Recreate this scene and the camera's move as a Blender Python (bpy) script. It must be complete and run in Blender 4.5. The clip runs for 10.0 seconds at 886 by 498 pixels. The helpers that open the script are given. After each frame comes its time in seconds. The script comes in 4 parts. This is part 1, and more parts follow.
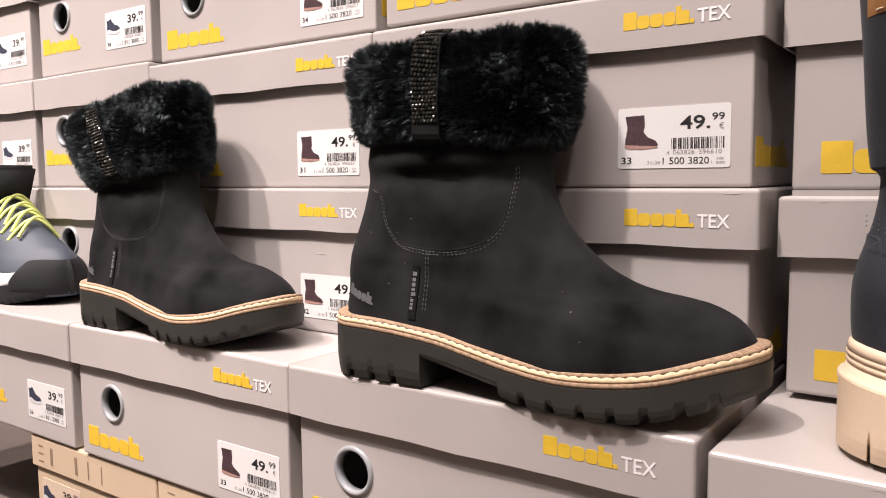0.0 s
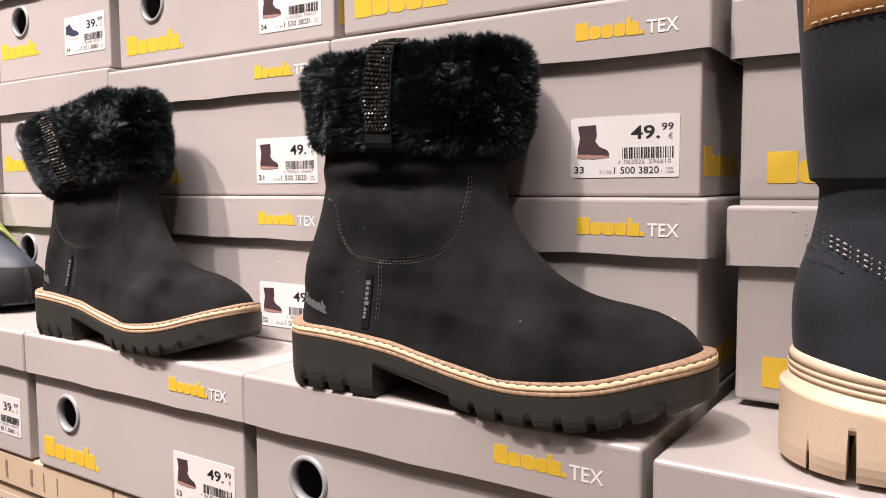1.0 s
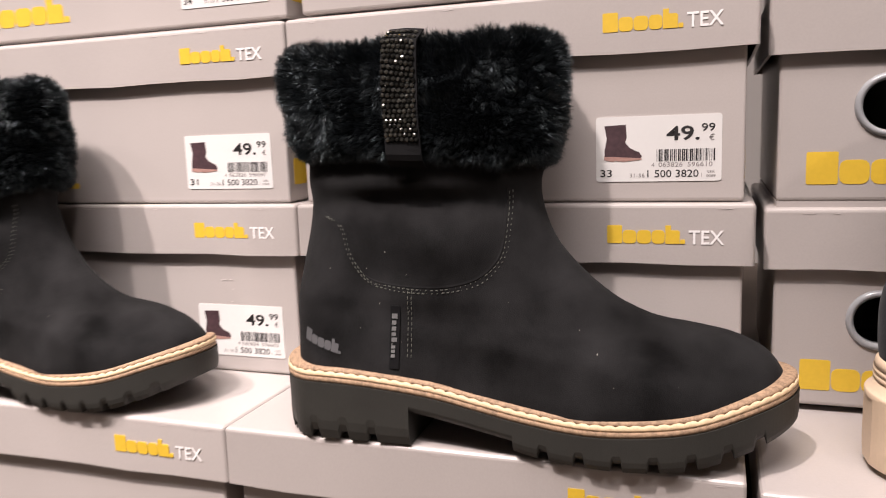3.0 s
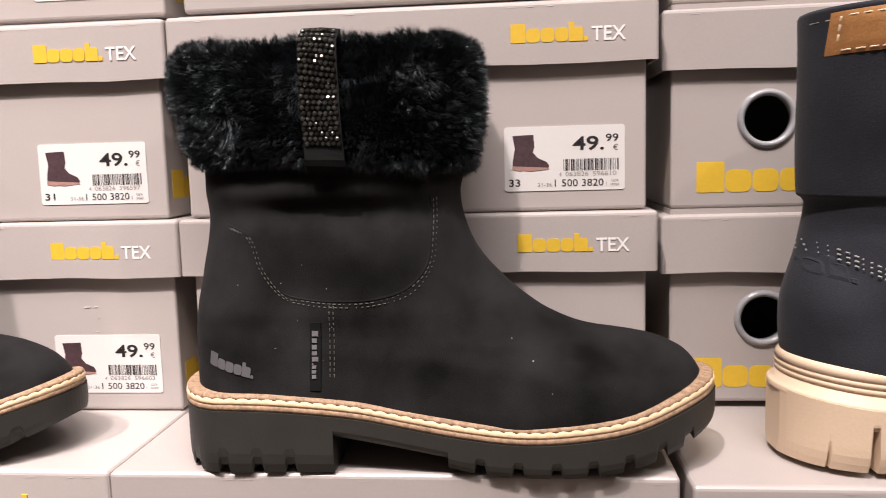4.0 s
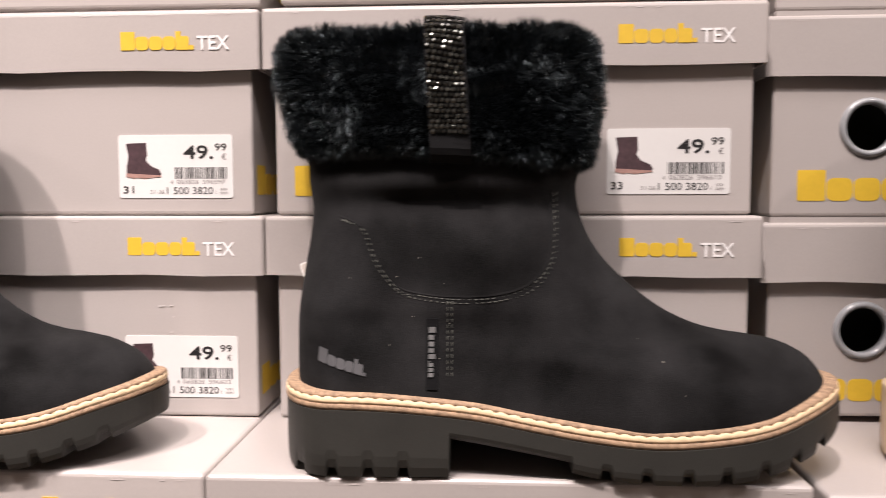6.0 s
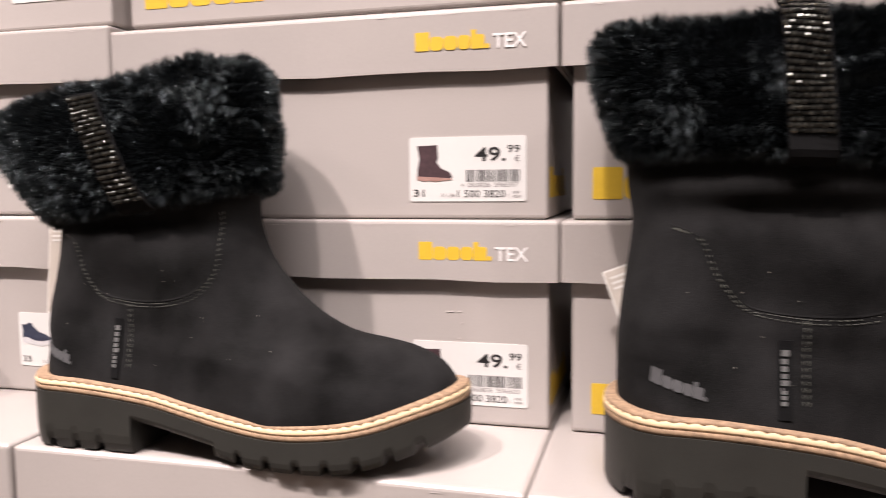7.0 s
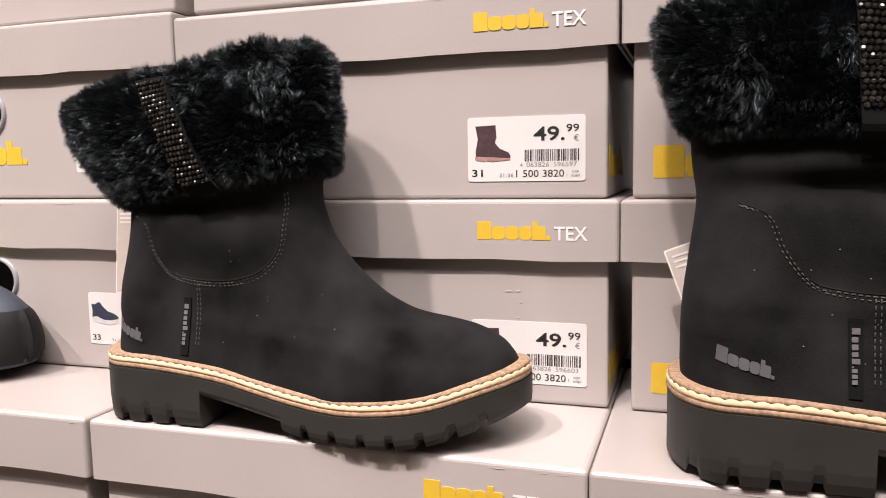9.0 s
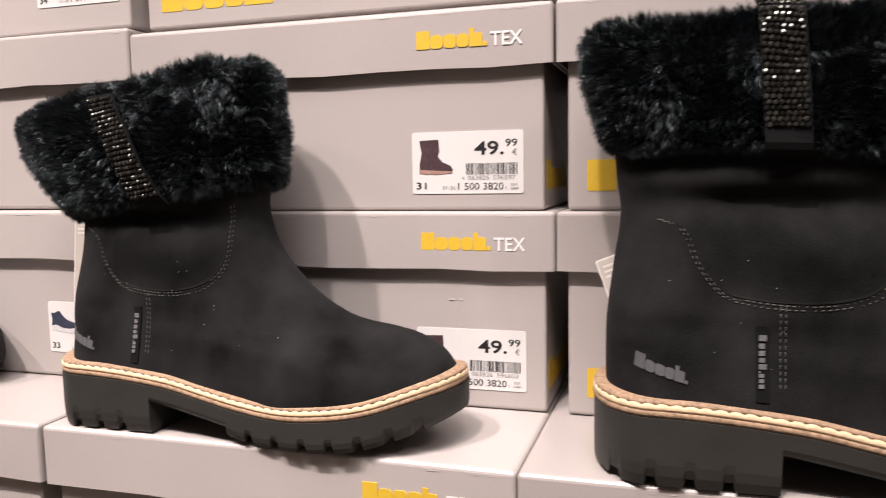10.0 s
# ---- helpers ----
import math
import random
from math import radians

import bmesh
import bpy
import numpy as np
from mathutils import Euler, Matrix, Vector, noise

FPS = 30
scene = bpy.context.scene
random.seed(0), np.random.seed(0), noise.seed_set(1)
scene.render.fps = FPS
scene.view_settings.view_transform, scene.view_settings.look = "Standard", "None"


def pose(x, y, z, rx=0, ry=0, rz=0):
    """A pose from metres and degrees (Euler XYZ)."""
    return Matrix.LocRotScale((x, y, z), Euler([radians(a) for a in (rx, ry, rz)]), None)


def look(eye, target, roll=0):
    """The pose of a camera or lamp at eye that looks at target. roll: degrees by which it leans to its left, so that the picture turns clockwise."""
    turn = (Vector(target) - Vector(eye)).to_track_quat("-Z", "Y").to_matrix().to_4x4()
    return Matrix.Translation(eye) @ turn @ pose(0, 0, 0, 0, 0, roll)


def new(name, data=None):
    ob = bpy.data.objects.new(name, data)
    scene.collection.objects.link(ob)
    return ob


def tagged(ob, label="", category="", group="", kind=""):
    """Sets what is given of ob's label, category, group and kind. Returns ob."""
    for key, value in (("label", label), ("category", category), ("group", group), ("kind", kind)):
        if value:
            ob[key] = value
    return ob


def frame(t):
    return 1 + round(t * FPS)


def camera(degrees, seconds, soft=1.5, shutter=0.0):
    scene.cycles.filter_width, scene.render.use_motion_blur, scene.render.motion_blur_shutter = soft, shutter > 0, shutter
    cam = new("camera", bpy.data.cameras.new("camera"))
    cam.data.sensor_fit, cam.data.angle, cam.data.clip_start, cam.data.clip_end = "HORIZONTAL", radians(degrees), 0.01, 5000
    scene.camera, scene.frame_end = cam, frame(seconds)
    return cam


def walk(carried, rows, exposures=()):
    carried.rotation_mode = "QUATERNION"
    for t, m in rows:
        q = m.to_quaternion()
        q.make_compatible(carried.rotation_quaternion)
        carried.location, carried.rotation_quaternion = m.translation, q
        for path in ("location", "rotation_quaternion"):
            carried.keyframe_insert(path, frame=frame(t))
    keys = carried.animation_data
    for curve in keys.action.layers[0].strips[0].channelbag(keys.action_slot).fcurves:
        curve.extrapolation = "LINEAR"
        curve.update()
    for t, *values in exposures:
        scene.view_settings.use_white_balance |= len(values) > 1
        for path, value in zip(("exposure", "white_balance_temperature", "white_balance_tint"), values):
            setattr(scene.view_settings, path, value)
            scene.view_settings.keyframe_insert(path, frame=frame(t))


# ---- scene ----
cam = camera(59.1, 10.0, 0.9, 0.5)
PATH = [
    (0, (0.186, -0.451, 1.026), (-0.971, 1.171, 0.849), -0.5),
    (0.5, (0.195, -0.447, 1.028), (-0.947, 1.187, 0.856), -0.6),
    (1, (0.198, -0.443, 1.028), (-0.912, 1.213, 0.864), -0.4),
    (1.5, (0.197, -0.446, 1.027), (-0.908, 1.213, 0.87), -0.5),
    (2, (0.183, -0.451, 1.031), (-0.913, 1.21, 0.829), -1.2),
    (2.2, (0.169, -0.451, 1.032), (-0.906, 1.223, 0.826), -1.5),
    (3.3, (0.029, -0.44, 1.07), (-0.459, 1.474, 0.754), -2.0),
    (3.5, (0.021, -0.437, 1.065), (-0.382, 1.501, 0.784), -1.9),
    (4, (-0.001, -0.443, 1.053), (-0.186, 1.534, 0.816), -1.6),
    (4.5, (-0.014, -0.452, 1.051), (-0.119, 1.533, 0.827), -1.1),
    (5, (-0.019, -0.451, 1.046), (-0.107, 1.537, 0.845), -0.7),
    (5.2, (-0.021, -0.448, 1.045), (-0.108, 1.541, 0.851), -0.4),
    (6.3, (-0.089, -0.427, 1.03), (-0.257, 1.562, 0.896), 0.1),
    (6.5, (-0.098, -0.421, 1.036), (-0.419, 1.546, 0.87), -0.1),
    (7, (-0.151, -0.423, 1.041), (-0.668, 1.502, 0.87), -0.5),
    (7.5, (-0.168, -0.424, 1.043), (-0.776, 1.472, 0.865), -0.8),
    (8, (-0.168, -0.428, 1.042), (-0.796, 1.462, 0.853), -0.7),
    (8.5, (-0.168, -0.433, 1.041), (-0.794, 1.458, 0.861), -0.8),
    (9, (-0.159, -0.429, 1.039), (-0.779, 1.461, 0.829), -1.0),
    (9.5, (-0.153, -0.432, 1.041), (-0.763, 1.461, 0.828), -1.0),
    (10, (-0.13, -0.436, 1.043), (-0.721, 1.465, 0.846), -1.0),
]
walk(cam, [(t, look(eye, target, roll)) for t, eye, target, roll in PATH],
     [(0.0, 0.08), (2.0, 0.06), (3.5, 0.02), (5.0, 0.02), (6.5, -0.05), (7.5, -0.14), (10.0, -0.17)])


# ---------------------------------------------------------------- light
def lamp(name, kind, place, target, power, size, colour, spread=None):
    data = bpy.data.lights.new(name, kind)
    data.energy, data.color = power, colour
    if kind == "SPOT":
        data.shadow_soft_size, data.spot_size, data.spot_blend = size, radians(spread), 1.0
    else:
        data.shape, data.size = "DISK", size
    ob = new(name, data)
    ob.matrix_world = look(place, target)
    return ob


WARM = (1.0, 0.868, 0.838)
world = bpy.data.worlds.new("shop_air")
world.use_nodes = True
world.node_tree.nodes["Background"].inputs[0].default_value = (1.0, 0.95, 0.92, 1)
world.node_tree.nodes["Background"].inputs[1].default_value = 0.02
scene.world = world
lamp("track_spot_key", "SPOT", (-0.36, -0.95, 2.66), (0.02, -0.05, 0.86), 162, 0.022, WARM, 34)
lamp("track_spot_west", "SPOT", (-0.80, -0.95, 2.66), (-0.66, -0.04, 0.88), 250, 0.024, WARM, 42)
# added fill spot, no known fixture: lifts the boxes at the far left
lamp("track_spot_far_west", "SPOT", (-1.55, -0.95, 2.66), (-1.02, 0.0, 0.98), 210, 0.024, WARM, 42)
lamp("track_spot_east", "SPOT", (1.00, -1.15, 2.66), (0.15, 0.0, 0.90), 46, 0.035, WARM, 60)
# broad fill added overhead to soften shade and lift box tops; no known panel
lamp("ceiling_panel_light", "AREA", (0.0, -1.0, 2.88), (0.0, -1.0, 0.0), 58, 1.2, (1.0, 0.905, 0.900))


# ---------------------------------------------------------------- materials
def mat(name, colour, rough=0.5, metal=0.0, vary=0.12, scale=40.0, bump=0.0, bump_scale=400.0, sheen=0.0, coat=0.0, spec=0.5, fine=None, stretch=(1, 1, 1)):
    m = bpy.data.materials.new(name)
    m.use_nodes = True
    nt = m.node_tree
    bs = nt.nodes["Principled BSDF"]
    bs.inputs["Roughness"].default_value = rough
    bs.inputs["Metallic"].default_value = metal
    bs.inputs["Specular IOR Level"].default_value = spec
    bs.inputs["Sheen Weight"].default_value = sheen
    bs.inputs["Sheen Roughness"].default_value = 0.45
    bs.inputs["Coat Weight"].default_value = coat
    bs.inputs["Coat Roughness"].default_value = 0.25
    tc = nt.nodes.new("ShaderNodeTexCoord")
    mp = nt.nodes.new("ShaderNodeMapping")
    mp.inputs["Scale"].default_value = stretch
    nt.links.new(tc.outputs["Object"], mp.inputs["Vector"])
    big = nt.nodes.new("ShaderNodeTexNoise")
    big.inputs["Scale"].default_value = scale
    big.inputs["Detail"].default_value = 5
    nt.links.new(mp.outputs[0], big.inputs["Vector"])
    small = nt.nodes.new("ShaderNodeTexNoise")
    small.inputs["Scale"].default_value = bump_scale
    small.inputs["Detail"].default_value = 3
    nt.links.new(mp.outputs[0], small.inputs["Vector"])
    both = nt.nodes.new("ShaderNodeMix")
    both.inputs[0].default_value = 0.35
    nt.links.new(big.outputs["Fac"], both.inputs[2])
    nt.links.new(small.outputs["Fac"], both.inputs[3])
    ramp = nt.nodes.new("ShaderNodeValToRGB")
    lo = [c * (1 - vary) for c in colour]
    hi = [min(1.0, c * (1 + vary)) for c in colour]
    if fine:
        hi = fine
    ramp.color_ramp.elements[0].position, ramp.color_ramp.elements[0].color = 0.34, (*lo, 1)
    ramp.color_ramp.elements[1].position, ramp.color_ramp.elements[1].color = 0.66, (*hi, 1)
    nt.links.new(both.outputs[0], ramp.inputs[0])
    nt.links.new(ramp.outputs[0], bs.inputs["Base Color"])
    if bump:
        bp = nt.nodes.new("ShaderNodeBump")
        bp.inputs["Strength"].default_value = 1.0
        bp.inputs["Distance"].default_value = bump
        nt.links.new(small.outputs["Fac"], bp.inputs["Height"])
        nt.links.new(bp.outputs[0], bs.inputs["Normal"])
    return m


GREY = mat("grey_coated_card", (0.40, 0.365, 0.347), 0.36, vary=0.045, scale=9, bump=0.00003, bump_scale=900, spec=0.5)
def tone_by_object(m, low, high):
    """Lets each object made of a material be a little lighter or darker than the next."""
    nt = m.node_tree
    bs = nt.nodes["Principled BSDF"]
    src = bs.inputs["Base Color"].links[0].from_socket
    info = nt.nodes.new("ShaderNodeObjectInfo")
    rng = nt.nodes.new("ShaderNodeMapRange")
    rng.inputs[3].default_value, rng.inputs[4].default_value = low, high
    mul = nt.nodes.new("ShaderNodeVectorMath")
    mul.operation = "MULTIPLY"
    nt.links.new(info.outputs["Random"], rng.inputs[0])
    nt.links.new(src, mul.inputs[0])
    nt.links.new(rng.outputs[0], mul.inputs[1])
    nt.links.new(mul.outputs[0], bs.inputs["Base Color"])


tone_by_object(GREY, 0.95, 1.06)
GREY_IN = mat("raw_card_inside", (0.10, 0.09, 0.085), 0.9, vary=0.1)
BEIGE = mat("beige_card", (0.50, 0.385, 0.27), 0.6, vary=0.06, scale=14, bump=0.00006, bump_scale=700)
BEIGE_INK = mat("brown_box_ink", (0.22, 0.15, 0.10), 0.7, vary=0.1)
YELLOW = mat("yellow_print", (0.64, 0.42, 0.035), 0.5, vary=0.06, scale=60)
WHITE = mat("white_print", (0.78, 0.76, 0.75), 0.5, vary=0.03)
PAPER = mat("white_label_paper", (0.65, 0.638, 0.622), 0.38, vary=0.02, scale=30)
LABEL_TAN = mat("tan_label_paper", (0.56, 0.44, 0.34), 0.5, vary=0.04, scale=30)
INK = mat("black_ink", (0.015, 0.014, 0.015), 0.5, vary=0.2)
FADED = mat("grey_ink", (0.22, 0.20, 0.20), 0.6, vary=0.1)
PIC_UPPER = mat("printed_boot_brown", (0.055, 0.03, 0.035), 0.5, vary=0.3, scale=300)
PIC_SOLE = mat("printed_sole_tan", (0.34, 0.20, 0.17), 0.5, vary=0.2, scale=300)
PIC_NAVY = mat("printed_shoe_navy", (0.03, 0.035, 0.06), 0.5, vary=0.3, scale=300)
PIC_PALE = mat("printed_sole_pale", (0.55, 0.54, 0.55), 0.5, vary=0.1, scale=300)
WORN = mat("worn_pale_card", (0.54, 0.50, 0.48), 0.8, vary=0.1, scale=200)
RING = mat("grey_plastic_eyelet", (0.29, 0.295, 0.305), 0.25, vary=0.04, coat=0.3)
SUEDE = mat("black_nubuck", (0.0042, 0.0041, 0.0041), 0.92, vary=0.45, scale=26, bump=0.00016, bump_scale=2300, sheen=0.018, spec=0.08, fine=(0.0215, 0.0212, 0.0218))
FUR = mat("black_plush_fur", (0.0062, 0.0076, 0.0086), 0.40, vary=0.5, scale=55, sheen=0.0, spec=0.72)
FUR.node_tree.nodes["Principled BSDF"].inputs["Specular Tint"].default_value = (0.80, 0.94, 1.0, 1)
PILE = mat("black_pile_backing", (0.0022, 0.0026, 0.0030), 1.0, vary=0.4, scale=120, spec=0.0)
BAND = mat("black_ribbed_band", (0.0045, 0.0045, 0.005), 0.85, vary=0.2, bump=0.0001, bump_scale=1500, spec=0.15)
GEM = mat("dark_rhinestone", (0.080, 0.080, 0.072), 0.09, metal=0.85, vary=0.4, scale=500)
tone_by_object(GEM, 0.35, 1.9)
RUBBER = mat("black_rubber", (0.0260, 0.0255, 0.0225), 0.55, vary=0.18, scale=35, bump=0.00005, bump_scale=1200, spec=0.4)
CORK = mat("pressed_cork", (0.295, 0.195, 0.122), 0.75, vary=0.45, scale=420, bump=0.00015, bump_scale=1300)
ROPE = mat("straw_coloured_welt_cord", (0.72, 0.54, 0.34), 0.7, vary=0.14, scale=300, bump=0.0001, bump_scale=1600)
THREAD = mat("grey_green_thread", (0.070, 0.072, 0.060), 0.7, vary=0.2, scale=500)
MARK = mat("grey_rubber_print", (0.075, 0.075, 0.079), 0.6, vary=0.1)
TAB_INK = mat("grey_woven_print", (0.115, 0.115, 0.115), 0.7, vary=0.15, scale=400)
LINT = mat("pale_lint", (0.30, 0.28, 0.24), 0.9)
NAVY = mat("dark_navy_nubuck", (0.0235, 0.0260, 0.0325), 0.82, vary=0.38, scale=18, bump=0.00015, bump_scale=1300, sheen=0.05, spec=0.2)
PALE_THREAD = mat("pale_thread", (0.30, 0.30, 0.29), 0.7, vary=0.1, scale=500)
CREAM = mat("cream_rubber", (0.66, 0.51, 0.365), 0.55, vary=0.05, scale=20, bump=0.00008, bump_scale=700)
TAN = mat("tan_leather", (0.40, 0.19, 0.065), 0.5, vary=0.22, scale=60, bump=0.00012, bump_scale=900)
CREAM_THREAD = mat("cream_thread", (0.75, 0.62, 0.45), 0.7, vary=0.1)
MESHY = mat("navy_synthetic_upper", (0.036, 0.046, 0.064), 0.6, vary=0.12, scale=25, bump=0.0001, bump_scale=1200)
BUMPER = mat("charcoal_rubber", (0.017, 0.017, 0.018), 0.8, vary=0.15, scale=30, bump=0.00006, bump_scale=900, spec=0.2)
WHITE_RUBBER = mat("white_rubber", (0.80, 0.79, 0.77), 0.45, vary=0.03)
LACE = mat("neon_yellow_lace", (0.68, 0.74, 0.24), 0.7, vary=0.12, scale=300, bump=0.0002, bump_scale=1500)
TAG = mat("tag_paper", (0.50, 0.45, 0.40), 0.6, vary=0.05)
TAG_EDGE = mat("tag_white_edge", (0.7, 0.68, 0.65), 0.5, vary=0.05)
WALL = mat("shop_wall_paint", (0.62, 0.58, 0.55), 0.8, vary=0.04, scale=3)
FLOOR = mat("shop_floor", (0.28, 0.22, 0.17), 0.45, vary=0.15, scale=4)
CEIL = mat("shop_ceiling", (0.75, 0.73, 0.70), 0.9, vary=0.03, scale=3)
SHELF = mat("dark_shelf_board", (0.11, 0.09, 0.08), 0.6, vary=0.15, scale=12)
BROWN = mat("brown_back_panel", (0.12, 0.09, 0.07), 0.7, vary=0.12, scale=10)


# ---------------------------------------------------------------- mesh helpers
def link(name, mesh, material, parent, label="", smooth=False):
    if material is not None:
        mesh.materials.clear()
        mesh.materials.append(material)
    if smooth:
        mesh.polygons.foreach_set("use_smooth", [True] * len(mesh.polygons))
    ob = new(name, mesh)
    if parent is not None:
        ob.parent = parent
    if label:
        ob["label"] = label
    return ob


def part(name, bm, material, parent, label="", smooth=False):
    mesh = bpy.data.meshes.new(name)
    bm.normal_update()
    bm.to_mesh(mesh)
    bm.free()
    return link(name, mesh, material, parent, label, smooth)


def soup(name, verts, faces, material, parent, label="", smooth=False):
    mesh = bpy.data.meshes.new(name)
    mesh.from_pydata([tuple(v) for v in verts], [], [tuple(f) for f in faces])
    mesh.update()
    return link(name, mesh, material, parent, label, smooth)


def thing(name, m, label, category, group=""):
    ob = new(name)
    ob.empty_display_size = 0.02
    ob.matrix_world = m
    return tagged(ob, label, category, group)


def slab(name, lo, hi, material, label, kind="structure", bevel=0.0):
    bm = bmesh.new()
    bmesh.ops.create_cube(bm, size=1)
    for v in bm.verts:
        v.co = Vector([lo[i] + (v.co[i] + 0.5) * (hi[i] - lo[i]) for i in range(3)])
    if bevel:
        bmesh.ops.bevel(bm, geom=bm.edges[:], offset=bevel, segments=2, affect="EDGES")
    return tagged(part(name, bm, material, None), label, name.split("_")[0], kind=kind)


def rounded(cx, cy, hx, hy, r, n=4, along=1):
    """Closed outline of a rectangle with rounded corners, counter-clockwise; along: steps on its straight sides."""
    pts = []
    corners = [(hx - r, hy - r, 0), (-hx + r, hy - r, 90), (-hx + r, -hy + r, 180), (hx - r, -hy + r, 270)]
    for k, (x, y, a) in enumerate(corners):
        arc = [(x + r * math.cos(radians(a + 90 * i / n)), y + r * math.sin(radians(a + 90 * i / n))) for i in range(n + 1)]
        pts += arc
        nx, ny, na = corners[(k + 1) % 4]
        ex, ey = nx + r * math.cos(radians(na)), ny + r * math.sin(radians(na))
        for i in range(1, along):
            f = i / along
            pts.append((arc[-1][0] + (ex - arc[-1][0]) * f, arc[-1][1] + (ey - arc[-1][1]) * f))
    return [(cx + x, cy + y) for x, y in pts]


def prism(outline, y0, y1, flip=False):
    """Verts and faces of an outline in x and z, given thickness from y0 (front) to y1."""
    n = len(outline)
    verts = [(x, y0, z) for x, z in outline] + [(x, y1, z) for x, z in outline]
    faces = [tuple(range(n)), tuple(range(2 * n - 1, n - 1, -1))]
    faces += [(i, n + i, n + (i + 1) % n, (i + 1) % n) for i in range(n)]
    return verts, faces


def gather(pieces):
    verts, faces = [], []
    for v, f in pieces:
        k = len(verts)
        verts += v
        faces += [tuple(i + k for i in q) for q in f]
    return verts, faces


GLYPHS = {}


def glyphs(text, height, heavy=0.0):
    """Flat verts (x, z) and faces of a text in the built-in font, its capitals height tall, from x = 0."""
    key = (text, heavy)
    if key not in GLYPHS:
        data = bpy.data.curves.new("type", "FONT")
        data.body, data.size, data.offset, data.resolution_u = text, 1.0, heavy, 3
        ob = new("type", data)
        bpy.context.view_layer.update()
        mesh = ob.evaluated_get(bpy.context.evaluated_depsgraph_get()).to_mesh()
        GLYPHS[key] = ([(v.co.x, v.co.y) for v in mesh.vertices], [tuple(p.vertices) for p in mesh.polygons])
        ob.evaluated_get(bpy.context.evaluated_depsgraph_get()).to_mesh_clear()
        bpy.data.objects.remove(ob)
        bpy.data.curves.remove(data)
    pts, faces = GLYPHS[key]
    k = height / 0.73
    x0 = min(p[0] for p in pts)
    return [((x - x0) * k, z * k) for x, z in pts], faces


def typed(text, x, z, height, y, heavy=0.0, width=None):
    """Text laid in the x-z plane at depth y, squeezed to a width if one is given."""
    pts, faces = glyphs(text, height, heavy)
    f = width / max(p[0] for p in pts) if width else 1.0
    return [(x + px * f, y, z + pz) for px, pz in pts], faces


def brand_blocks(width, height):
    """The brand's mark as plain blocks: outlines in x and z."""
    k = width / 6.1
    low, gap = 0.74 * height, 0.035 * k
    out, x = [], 0.0
    for w, kind in ((1.22, "tall"), (1.14, "low"), (1.14, "low"), (1.06, "low"), (1.14, "stem"), (0.40, "dot")):
        a, b = x + gap / 2, x + w * k - gap / 2
        if kind == "stem":
            m = a + 0.40 * (b - a)
            out.append([(a, 0), (b, 0), (b, low * 0.88), (b - 0.12 * k, low), (m, low), (m, height), (a, height)])
        else:
            h = {"tall": height, "low": low, "dot": 0.24 * height}[kind]
            out.append(rounded((a + b) / 2, h / 2, (b - a) / 2, h / 2, min(0.32 * k, h * 0.3) if kind == "low" else 0.08 * k, 3))
        x += w * k
    return out


def bars(x, z, width, height, y, count, seed):
    rng = random.Random(seed)
    out, step = [], width / count
    for i in range(count):
        w = step * rng.choice((0.3, 0.45, 0.62, 0.8))
        out.append(([(x + i * step, y, z), (x + i * step + w, y, z), (x + i * step + w, y, z + height), (x + i * step, y, z + height)], [(0, 1, 2, 3)]))
    return out


def flat(outline, y):
    return [(x, y, z) for x, z in outline], [tuple(range(len(outline)))]


# ---------------------------------------------------------------- the room
slab("floor", (-3, -4, -0.1), (3, 1.2, 0), FLOOR, "brown shop floor in front of the display")
slab("ceiling", (-3, -4, 2.9), (3, 1.2, 3.0), CEIL, "off-white shop ceiling")
slab("wall_north", (-3, 1.2, 0), (3, 1.3, 2.9), WALL, "pale painted wall behind the shoe boxes")
slab("wall_south", (-3, -4.1, 0), (3, -4, 2.9), WALL, "pale painted shop wall")
slab("wall_west", (-3.1, -4, 0), (-3, 1.2, 2.9), WALL, "pale painted shop wall")
slab("wall_east", (3, -4, 0), (3.1, 1.2, 2.9), WALL, "pale painted shop wall")
slab("plinth_lower", (-1.2, -0.06, 0), (0.8, 0.5, 0.655), SHELF, "dark display plinth under the shoe boxes")
slab("plinth_riser", (-1.2, 0.125, 0.655), (0.8, 0.5, 0.9015), BROWN, "brown riser behind the front row of boxes")

# ---------------------------------------------------------------- shoe boxes
LID_H, BODY_H, OVER = 0.034, 0.1165, 0.005


def shell(hx, hy, h, r, thick, top):
    """An open card box: closed above (a lid) or below (a body), with a rounded closed edge and real wall thickness."""
    rows = []
    edge = [(0.0, 0.0), (h - 0.0024, 0.0), (h - 0.0013, 0.0003), (h - 0.0004, 0.0012), (h, 0.0028)]
    for z, inset in edge:
        rows.append((z, inset))
    inner = [(h - thick, thick + 0.001), (0.0, thick)]
    verts, faces, n = [], [], 0
    for z, inset in rows + inner:
        ring = rounded(0, 0, hx - inset, hy - inset, max(r - inset, 0.0006), 3, 8)
        n = len(ring)
        verts += [(x, y, z) for x, y in ring]
    count = len(rows)
    for i in range(count - 1):
        faces += [(i * n + j, i * n + (j + 1) % n, (i + 1) * n + (j + 1) % n, (i + 1) * n + j) for j in range(n)]
    faces.append(tuple((count - 1) * n + j for j in range(n)))
    i = count
    faces += [((i + 1) * n + j, (i + 1) * n + (j + 1) % n, i * n + (j + 1) % n, i * n + j) for j in range(n)]
    faces.append(tuple(i * n + j for j in range(n))[::-1])
    faces += [(j, (i + 1) * n + j, (i + 1) * n + (j + 1) % n, (j + 1) % n) for j in range(n)]
    if not top:
        verts = [(x, -y, h - z) for x, y, z in verts]
    return verts, faces


